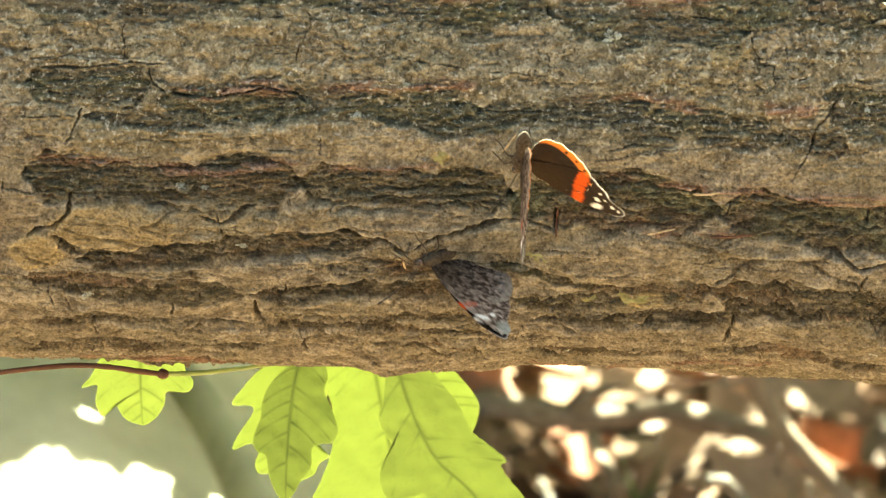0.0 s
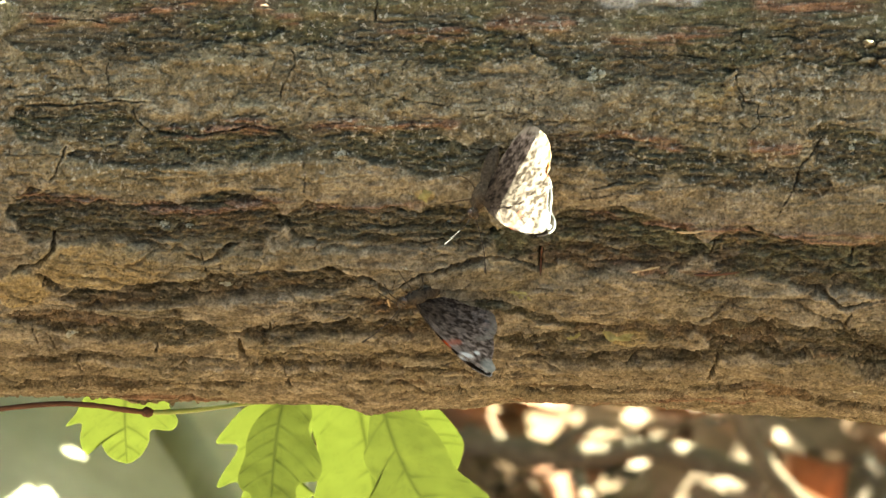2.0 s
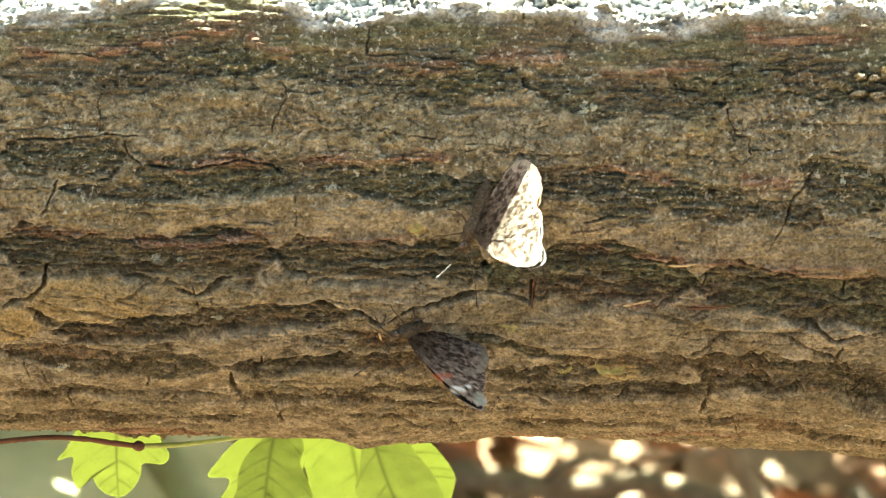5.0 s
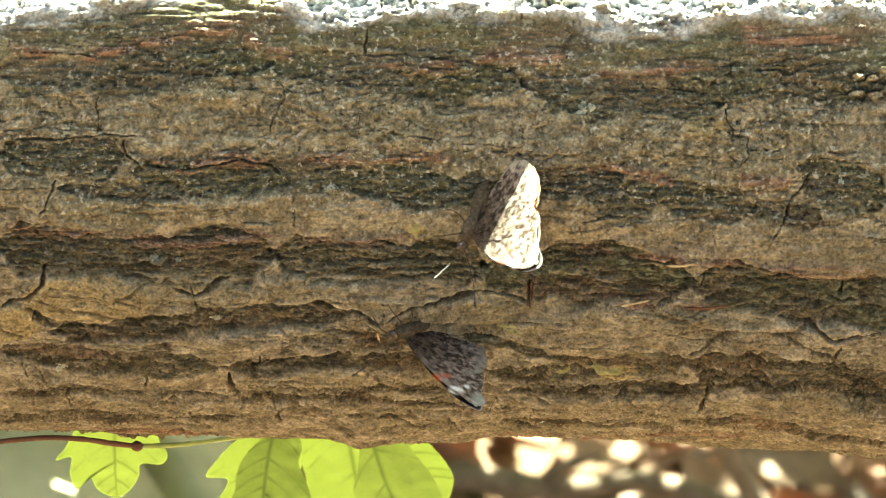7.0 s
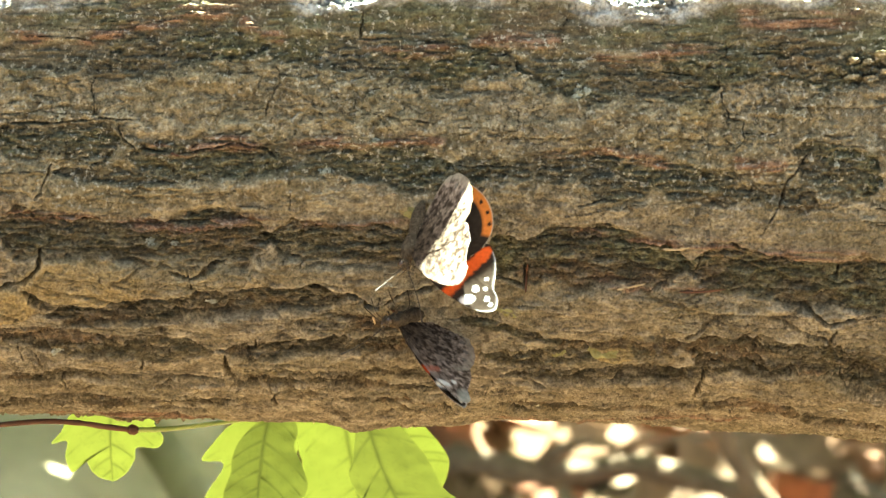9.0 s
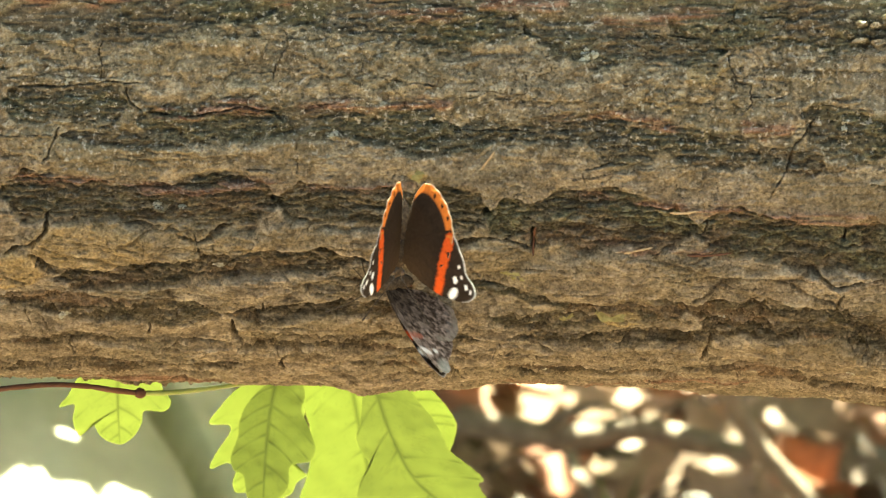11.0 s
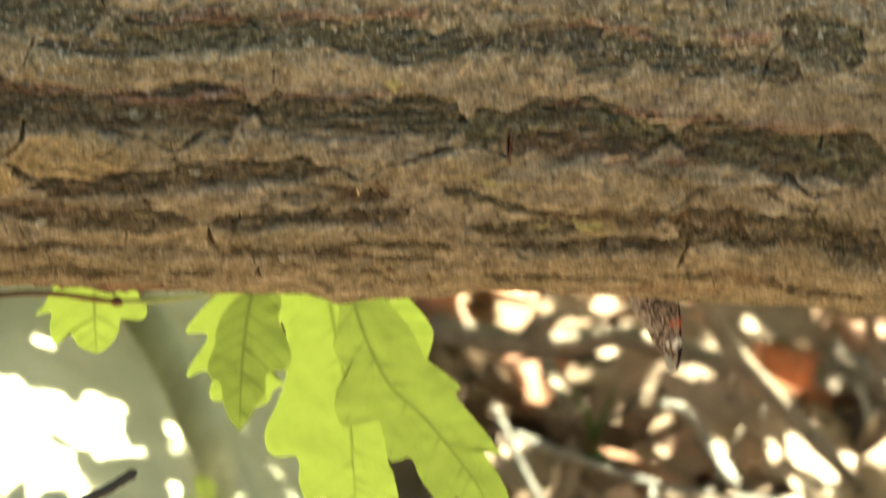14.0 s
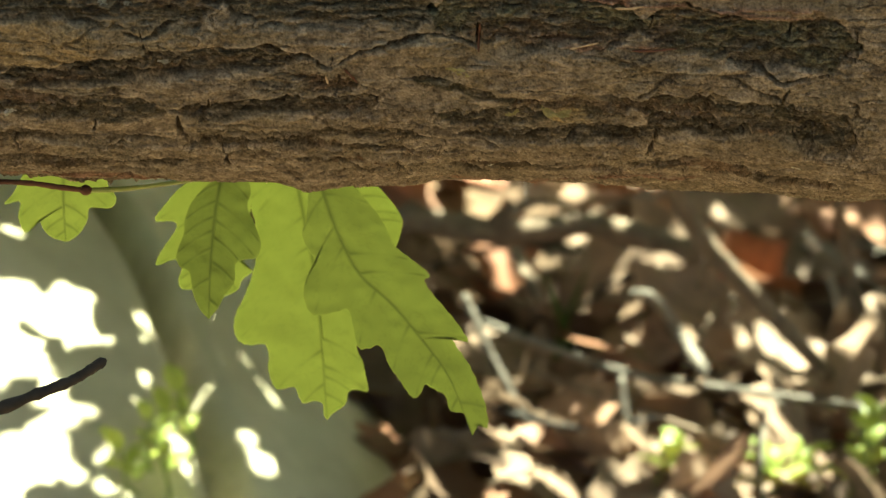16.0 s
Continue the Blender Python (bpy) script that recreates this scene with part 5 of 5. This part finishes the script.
def wing_mesh(name, outline, side, under):
    """One face of a wing. Outline in millimetres: x forward, y outward; side 1 is left, -1 right."""
    n, m = 150, 44
    G = star(outline, n, m, (0.3, 0.4))
    x, y = G[..., 0], G[..., 1]
    rim = np.linspace(0, 1, m)[:, None] + 0 * x
    nz = fbm(x / 1.1, y / 1.1, 91, 4)
    fine = fbm(x / 0.45, y / 0.45, 92, 3)
    fore = outline is FORE
    if not under:
        col = np.ones((m, n, 3)) * np.array((0.030, 0.021, 0.015)) * (1 + 0.5 * nz[..., None])
        warm = np.clip(1 - np.hypot(x, y) / 16, 0, 1)[..., None]
        col = col * (1 - warm) + warm * np.array((0.085, 0.058, 0.036))
        if fore:
            k = streak(x + nz, y + nz, 11.8, 13.2, 5.0, 16.4, 1.55)
            k = np.maximum(k, streak(x + nz, y + nz, 5.0, 16.4, -1.6, 20.2, 1.7))
            col = col * (1 - k) + k * np.array((0.66, 0.105, 0.022))
            w = blob(x, y, 12.6, 19.0, 1.2, 2.0, 0.5)
            for a in ((9.2, 20.4, 1.0), (11.6, 24.2, 0.75), (8.8, 23.0, 0.55), (6.0, 22.6, 0.5), (13.0, 25.6, 0.6)):
                w = np.maximum(w, blob(x, y, a[0], a[1], a[2], a[2] * 0.85))
            w = np.maximum(w, 0.55 * np.clip((rim - 0.975) / 0.02, 0, 1)[..., None] * (y > 22)[..., None])
            col = col * (1 - w) + w * np.array((0.85, 0.85, 0.84))
        else:
            k = (np.clip((rim - 0.84) / 0.03, 0, 1) * np.clip((-x - 6.5) / 1.0, 0, 1) * np.clip((y - 3.0) / 1.0, 0, 1))[..., None]
            col = col * (1 - k) + k * np.array((0.58, 0.18, 0.036))
            for a in ((-10.5, 18.6), (-13.6, 17.0), (-16.3, 14.4), (-18.2, 11.0)):
                q = blob(x, y, a[0], a[1], 0.62, 0.55)
                col = col * (1 - q) + q * np.array((0.02, 0.014, 0.01))
            e = np.clip((rim - 0.985) / 0.01, 0, 1)[..., None]
            col = col * (1 - e) + e * np.array((0.45, 0.36, 0.26))
    else:
        a = np.clip(0.4 + 2.9 * nz + 1.4 * fine, 0, 1)[..., None]
        col = (1 - a) * np.array((0.032, 0.021, 0.013)) + a * np.array((0.30, 0.235, 0.195))
        rip = np.clip(np.abs(np.sin(np.hypot(x - 2, y) * 0.85 + 7 * nz)) * 1.6 - 0.9, 0, 1)[..., None]
        col = col * (1 - 0.65 * rip) + 0.65 * rip * np.array((0.035, 0.024, 0.02))
        # paler rim, plus sun outside and shade at the root, in the tint
        outer_sun = np.clip((np.hypot(x, y) - 6) / 12, 0, 1)[..., None]
        col = col * (np.array((0.42, 0.38, 0.32)) + outer_sun * np.array((1.28, 1.30, 1.34)))
        if fore:
            inner = np.clip((20.5 - y) / 2, 0, 1)[..., None]
            col = col * (1 - 0.25 * inner) + 0.25 * inner * np.array((0.05, 0.036, 0.03))
            k = 0.38 * streak(x + nz, y + nz, 11.4, 13.4, 8.0, 15.2, 1.0)
            col = col * (1 - k) + k * np.array((0.66, 0.20, 0.12))
            w = blob(x, y, 12.6, 19.0, 1.0, 1.9, 0.5)
            for b in ((9.2, 21.0, 0.9), (12.2, 10.2, 0.9), (10.3, 8.2, 0.7)):
                w = np.maximum(w, blob(x, y, b[0], b[1], b[2], b[2] * 0.8))
            col = col * (1 - w) + w * np.array((0.72, 0.70, 0.66))
            tip = (blob(x, y, 12.0, 26.0, 3.4, 2.6, 0, 0.6)) * (0.75 + 0.5 * nz[..., None])
            tip = np.clip(tip, 0, 1)
            col = col * (1 - tip) + tip * np.array((0.36, 0.36, 0.31))
        else:
            k = (np.clip((rim - 0.86) / 0.08, 0, 1) * np.clip((-x - 3) / 3, 0, 1))[..., None] * (0.7 + 0.8 * nz[..., None])
            k = np.clip(k, 0, 1)
            col = col * (1 - k) + k * np.array((0.42, 0.36, 0.28))
            col = col * 0.85
            for b in ((-12.0, 16.2), (-15.0, 13.6), (-17.0, 10.4)):
                q = 0.7 * blob(x, y, b[0], b[1], 0.9, 0.8)
                col = col * (1 - q) + q * np.array((0.13, 0.12, 0.11))
    col = np.clip(col, 0.004, 0.9)
    r = np.hypot(x, y)
    th = np.arctan2(y, x + 6)
    ribs = np.exp(-((th * 4.2 + 0.2) % 1.0 - 0.5) ** 2 / 0.004) * np.clip(r / 6, 0, 1)
    z = 0.16 * np.sin(r / 28 * np.pi) + 0.10 * ribs + 0.22 * fbm(x / 7, y / 7, 95, 2)
    z = z + (-0.09 if under else 0.09) - (0.0 if fore else 0.35)
    z = z + 0.15 * np.clip((rim - 0.9) / 0.1, 0, 1) * np.sin(th * 31)
    P = np.stack([x, y * side, z], -1) * 0.00082
    if (side == 1) == under:
        P, col = P[:, ::-1], col[:, ::-1]
    return from_grid(name, P, M_WING_LOW if under else M_WING_UP, colors={"tint": col})


def build_butterfly(label):
    b = tagged(new("butterfly"), label, "butterfly", "red admirals on the log")
    mm = 0.00082
    part("thorax", from_grid("thorax", ball_grid((0, 0, -0.8 * mm), (4.2 * mm, 2.3 * mm, 2.3 * mm), 18, 22, 0.06, 1), M_FUR, True), b, "furry dark brown thorax")
    u = np.linspace(0, 1, 26)
    th = np.linspace(0, 2 * np.pi, 18, endpoint=False)
    rr = (2.0 * np.sin(np.pi * np.clip(u * 0.86 + 0.14, 0, 1)) ** 0.6) * (1 - 0.06 * (np.sin(u * 2 * np.pi * 6.5) > 0.6)) * mm + 0.00005
    ab = np.stack([(-3.2 - 11.0 * u)[:, None] * mm + 0 * th, rr[:, None] * np.cos(th), rr[:, None] * np.sin(th) - (1.0 + 1.2 * u[:, None]) * mm], -1)
    part("abdomen", from_grid("abdomen", ab, M_FUR, True), b, "tapered dark brown abdomen")
    head = part("head", from_grid("head", ball_grid((5.2 * mm, 0, -1.0 * mm), (1.6 * mm, 1.5 * mm, 1.4 * mm), 14, 16, 0.05, 2), M_FUR, True), b)
    for s in (1, -1):
        part("eye", from_grid("eye", ball_grid((5.6 * mm, s * 1.15 * mm, -0.8 * mm), (0.95 * mm, 0.75 * mm, 0.95 * mm)), M_EYE, True), head, "dark glossy eye")
        a = [(6.2 * mm, s * 0.6 * mm, 0.0), (10 * mm, s * 3.2 * mm, 1.6 * mm), (14 * mm, s * 6.2 * mm, 2.6 * mm), (18.5 * mm, s * 9.0 * mm, 3.0 * mm)]
        P = tube_points(a, 0.13 * mm, 0.11 * mm, 40, 7)
        club = 1 + 1.9 * np.exp(-((np.linspace(0, 1, 40) - 0.96) / 0.06) ** 2)
        c = P.mean(1, keepdims=True)
        part("antenna", from_grid("antenna", c + (P - c) * club[:, None, None], M_FEELER, True), b, "thin brown antenna with a small club")
        for k, (x0, x1) in enumerate(((2.2, 4.8), (-0.8, -2.8))):
            leg = [(x0 * mm, s * 1.4 * mm, -2.0 * mm), ((x0 + x1) / 2 * mm, s * 3.4 * mm, -2.6 * mm), (x1 * mm, s * 4.2 * mm, -5.6 * mm), ((x1 + 0.6) * mm, s * 4.9 * mm, -7.8 * mm)]
            part("leg", tube("leg", leg, 0.22 * mm, 0.12 * mm, M_FUR, 26, 6), b)
    part("proboscis", tube("proboscis", [(6.4 * mm, 0, -1.6 * mm), (8.0 * mm, 0, -4.0 * mm), (7.4 * mm, 0, -8.0 * mm)], 0.2 * mm, 0.12 * mm, M_FUR, 16, 6), head)
    for s, nm in ((1, "left"), (-1, "right")):
        f = part(nm + "_forewing", wing_mesh("forewing", FORE, s, False), b, "black-brown forewing with red band and white tip spots")
        part("underside", wing_mesh("forewing_underside", FORE, s, True), f, "mottled brown and grey wing underside with white spots")
        h = part(nm + "_hindwing", wing_mesh("hindwing", HIND, s, False), b, "dark brown hindwing with dotted orange margin")
        part("underside", wing_mesh("hindwing_underside", HIND, s, True), h, "marbled brown wing underside")
    return b


upper_admiral = build_butterfly("red admiral butterfly on the log, wings in sunlight")
lower_admiral = tagged(copy_thing(upper_admiral, pose(0, 0, 0)), "red admiral butterfly in shade with closed mottled wings")
visiting_admiral = tagged(copy_thing(upper_admiral, pose(0, 0, 0)), "red admiral butterfly hanging under the log")


# ---- movement ----
def stance(p, head, back):
    """The pose of a butterfly at p whose head points along head and whose back faces back."""
    x = Vector(head).normalized()
    y = Vector(back).cross(x).normalized()
    z = x.cross(y)
    return Matrix.Translation(p) @ Matrix((x, y, z)).transposed().to_4x4()


def move_butterfly(b, places, wings):
    """places: seconds, place, head, back. wings: seconds, opening of the left and the right wings from shut, sweep of the forewings."""
    walk(b, [(t, stance(p, h, k)) for t, p, h, k in places])
    kids = {c.name.split(".")[0]: c for c in b.children}
    for nm, s in (("left", 1), ("right", -1)):
        rows_f, rows_h = [], []
        for t, lo, ro, sw in wings:
            turn = (90 - (lo if s == 1 else ro)) * s
            rows_f.append((t, pose(0, 0, 0, turn) @ pose(0, 0, 0, 0, 0, sw * s)))
            rows_h.append((t, pose(0, 0, 0, turn + 1.0 * s)))
        walk(kids[nm + "_forewing"], rows_f)
        walk(kids[nm + "_hindwing"], rows_h)


def motions():
    move_butterfly(upper_admiral, [
        (0, (0.0115, -0.0797, 0.5232), (-0.100, 0.692, -0.715), (0.383, -0.711, -0.591)),
        (0.5, (0.0114, -0.0797, 0.5232), (-0.100, 0.692, -0.715), (0.383, -0.711, -0.591)),
        (0.6, (0.0063, -0.0784, 0.5240), (-0.372, -0.534, -0.759), (0.708, -0.692, 0.142)),
        (1, (0.0064, -0.0784, 0.5239), (-0.372, -0.534, -0.759), (0.708, -0.692, 0.142)),
        (4.2, (0.0064, -0.0784, 0.5239), (-0.372, -0.534, -0.759), (0.708, -0.692, 0.142)),
        (8.0, (0.0064, -0.0784, 0.5239), (-0.372, -0.534, -0.759), (0.708, -0.692, 0.142)),
        (8.3, (-0.0005, -0.0810, 0.5168), (-0.299, -0.666, -0.683), (0.668, -0.658, 0.347)),
        (8.5, (-0.0028, -0.0801, 0.5192), (-0.505, -0.572, -0.647), (0.772, -0.632, 0.076)),
        (8.8, (-0.0050, -0.0807, 0.5176), (-0.505, -0.572, -0.647), (0.777, -0.617, 0.125)),
        (9.0, (-0.0057, -0.0809, 0.5169), (-0.299, -0.666, -0.683), (0.668, -0.658, 0.347)),
        (9.2, (-0.0056, -0.0809, 0.5169), (-0.299, -0.666, -0.683), (0.668, -0.658, 0.347)),
        (10.3, (-0.0090, -0.0861, 0.5115), (-0.206, -0.349, -0.914), (0.458, -0.881, 0.119)),
        (11.3, (-0.0099, -0.0880, 0.5063), (-0.050, -0.161, -0.986), (0.081, -0.984, 0.160)),
        (11.5, (-0.0092, -0.0909, 0.5040), (0.000, -0.262, -0.965), (0.050, -0.964, 0.262)),
        (12.0, (-0.0134, -0.0906, 0.5051), (0.000, -0.262, -0.965), (0.079, -0.962, 0.261)),
        (12.4, (-0.0102, -0.0909, 0.5041), (0.099, -0.261, -0.960), (0.099, -0.960, 0.261)),
        (12.5, (-0.0094, -0.0948, 0.5051), (0.148, -0.259, -0.954), (0.099, -0.960, 0.261)),
        (12.6, (-0.0006, -0.1239, 0.5011), (0.302, -0.605, -0.737), (0.095, -0.789, 0.608)),
        (12.7, (0.0065, -0.1443, 0.4889), (0.408, -0.673, -0.617), (0.101, -0.705, 0.702)),
        (12.8, (0.0146, -0.1763, 0.4743), (0.408, -0.673, -0.617), (0.101, -0.705, 0.702)),
        (13.2, (0.0980, -0.3117, 0.4237), (0.697, -0.585, -0.416), (0.101, -0.705, 0.702)),
        (14, (0.3630, -0.4098, 0.2712), (0.905, -0.389, -0.174), (0.105, -0.600, 0.793)),
        (16, (0.4699, -0.4134, 0.2612), (0.905, -0.389, -0.174), (0.105, -0.600, 0.793)),
    ], [
        (0, 40, 22, 28),
        (0.5, 38, 22, 28),
        (0.6, 20, 9, 14),
        (0.8, 24, 8, 12),
        (1, 8, 7, 14),
        (1.5, 1, 6, 14),
        (2, -1, 5, 15),
        (2.5, -2, 5, 15),
        (3.9, -2, 5, 15),
        (4.0, 9, 7, 14),
        (4.2, 28, 7, 12),
        (4.6, -2, 5, 15),
        (8.0, -2, 7, 12),
        (8.1, 24, 12, 10),
        (8.3, 54, 38, 1),
        (8.4, 42, 36, 8),
        (8.5, 26, 16, 20),
        (8.6, 12, 6, 25),
        (8.7, 8, 5, 25),
        (8.8, 20, 4, 14),
        (9.0, 32, 3, 2),
        (9.2, 46, 20, 2),
        (9.8, 40, 40, 15),
        (10.4, 10, 10, 25),
        (11.0, 30, 30, 20),
        (11.3, 6, 5, 20),
        (11.4, 8, 8, 18),
        (11.4667, 58, 44, 16),
        (11.5, 36, 26, 16),
        (11.5333, 16, 10, 16),
        (11.6, 25, 38, 14),
        (11.7, 42, 36, 14),
        (11.8, 30, 20, 14),
        (11.9, 30, 25, 14),
        (11.9667, 88, 46, 14),
        (12.0, 62, 30, 14),
        (12.0333, 36, 14, 14),
        (12.1, 14, 22, 14),
        (12.2, 40, 34, 14),
        (12.3, 40, 38, 14),
        (12.4, 10, 26, 14),
        (12.4667, 8, 66, 14),
        (12.5, 12, 48, 14),
        (12.5333, 20, 26, 14),
        (12.6, 60, 60, 10),
        (12.7, 25, 25, 10),
        (12.8, 60, 60, 10),
        (12.9, 25, 25, 10),
        (13.0, 60, 60, 10),
        (16, 40, 40, 10),
    ])
    move_butterfly(lower_admiral, [
        (0, (-0.0079, -0.0735, 0.4974), (-0.600, -0.780, 0.110), (0.590, -0.490, -0.640)),
        (8.3, (-0.0079, -0.0735, 0.4974), (-0.600, -0.780, 0.110), (0.590, -0.490, -0.640)),
        (8.5, (-0.0084, -0.0735, 0.4964), (-0.590, -0.780, 0.200), (0.440, -0.480, -0.760)),
        (9.2, (-0.0084, -0.0735, 0.4964), (-0.590, -0.780, 0.200), (0.440, -0.480, -0.760)),
        (11.3, (-0.0130, -0.0735, 0.4962), (-0.571, -0.756, 0.321), (0.271, -0.549, -0.790)),
        (11.5, (-0.0130, -0.0765, 0.4970), (-0.120, -0.925, 0.360), (0.060, -0.360, -0.930)),
        (12.3, (-0.0130, -0.0765, 0.4975), (-0.120, -0.925, 0.360), (0.060, -0.360, -0.930)),
        (12.4, (-0.0025, -0.0821, 0.4990), (-0.569, -0.674, 0.471), (0.605, -0.505, -0.616)),
        (12.5, (-0.0025, -0.0839, 0.5000), (-0.569, -0.674, 0.471), (0.605, -0.505, -0.616)),
        (12.6, (0.0042, -0.1155, 0.4951), (-0.248, -0.917, -0.314), (0.597, -0.793, -0.123)),
        (12.7, (0.0113, -0.1389, 0.4892), (0.212, -0.859, -0.466), (0.331, -0.707, 0.625)),
        (12.8, (0.0230, -0.1679, 0.4681), (0.444, -0.693, -0.568), (0.111, -0.672, 0.732)),
        (13.2, (0.1214, -0.2938, 0.4145), (0.697, -0.585, -0.416), (0.101, -0.705, 0.702)),
        (14, (0.4056, -0.4024, 0.2914), (0.905, -0.389, -0.174), (0.105, -0.600, 0.793)),
        (16, (0.5124, -0.4061, 0.2814), (0.905, -0.389, -0.174), (0.105, -0.600, 0.793)),
    ], [
        (0, -12, 15, 24),
        (8.3, -12, 15, 24),
        (8.5, -16, 19, 24),
        (11.3, -16, 19, 24),
        (11.5, -4, 6, 30),
        (12.3, -4, 6, 30),
        (12.4, -6, 9, 30),
        (12.5, -6, 9, 30),
        (12.5333, 0, 10, 25),
        (12.6, 55, 55, 12),
        (12.7, 20, 20, 10),
        (12.8, 60, 60, 10),
        (12.9, 25, 25, 10),
        (13.0, 60, 60, 10),
        (16, 40, 40, 10),
    ])
    move_butterfly(visiting_admiral, [
        (0, (0.3410, -0.2577, 0.3966), (-0.848, -0.146, 0.510), (0.212, -0.329, 0.920)),
        (11.2, (0.2577, -0.1969, 0.4176), (-0.848, -0.146, 0.510), (0.212, -0.329, 0.920)),
        (11.6, (0.0773, -0.0102, 0.4335), (-0.667, -0.504, 0.549), (0.241, -0.456, -0.857)),
        (11.7, (0.0710, -0.0033, 0.4466), (-0.301, -0.891, 0.340), (0.000, -0.773, -0.634)),
        (12.1, (0.0710, -0.0033, 0.4466), (-0.301, -0.891, 0.340), (0.000, -0.773, -0.634)),
        (12.3, (0.0672, -0.0033, 0.4482), (0.350, -0.860, 0.360), (0.000, -0.680, -0.730)),
        (12.5, (0.0662, -0.0030, 0.4492), (0.450, -0.830, 0.330), (0.000, -0.600, -0.800)),
        (12.7, (0.0620, 0.0020, 0.4485), (0.600, -0.760, 0.250), (0.000, -0.620, -0.780)),
        (12.9, (0.0563, 0.0060, 0.4480), (0.500, -0.800, 0.310), (0.000, -0.600, -0.800)),
        (14.0, (0.0563, 0.0060, 0.4480), (0.500, -0.800, 0.310), (0.000, -0.600, -0.800)),
        (14.4, (0.0553, 0.0050, 0.4475), (0.450, -0.830, 0.310), (0.000, -0.600, -0.800)),
        (14.7, (0.0490, 0.0000, 0.4455), (0.050, -0.980, 0.190), (-0.180, -0.450, -0.870)),
        (14.85, (0.0470, -0.0025, 0.4450), (-0.300, -0.850, -0.100), (-0.280, -0.400, -0.870)),
        (15.0, (0.0452, -0.0039, 0.4449), (-0.330, -0.850, -0.100), (-0.301, -0.387, -0.872)),
        (15.4, (0.0370, -0.0037, 0.4454), (-0.450, -0.820, 0.050), (-0.051, -0.600, -0.800)),
        (15.9, (0.0372, -0.0042, 0.4440), (-0.500, -0.800, 0.050), (-0.051, -0.600, -0.800)),
        (16, (0.0420, 0.0300, 0.4470), (-0.300, -0.920, 0.050), (0.150, -0.600, -0.780)),
    ], [
        (0, 40, 40, 5),
        (11.3, 60, 60, 5),
        (11.4, 20, 20, 5),
        (11.5, 60, 60, 5),
        (11.6, 50, 50, 5),
        (11.7, 10, 46, 5),
        (12.1, 8, 46, 5),
        (12.3, 6, 15, 20),
        (12.5, 3, 12, 24),
        (12.6, -6, 10, 22),
        (12.9, -9, 12, 22),
        (14.4, -9, 12, 26),
        (14.8, 0, 10, 20),
        (15.0, -2, 9, 10),
        (15.4, -3, 7, 26),
        (15.4667, -2, 10, 26),
        (15.5, 26, 38, 22),
        (15.5333, 52, 64, 16),
        (15.6, 10, 16, 12),
        (15.7, 6, 12, 12),
        (15.8, 10, 10, 5),
        (15.9, 12, 12, 5),
        (16, 55, 55, 15),
    ])


motions()
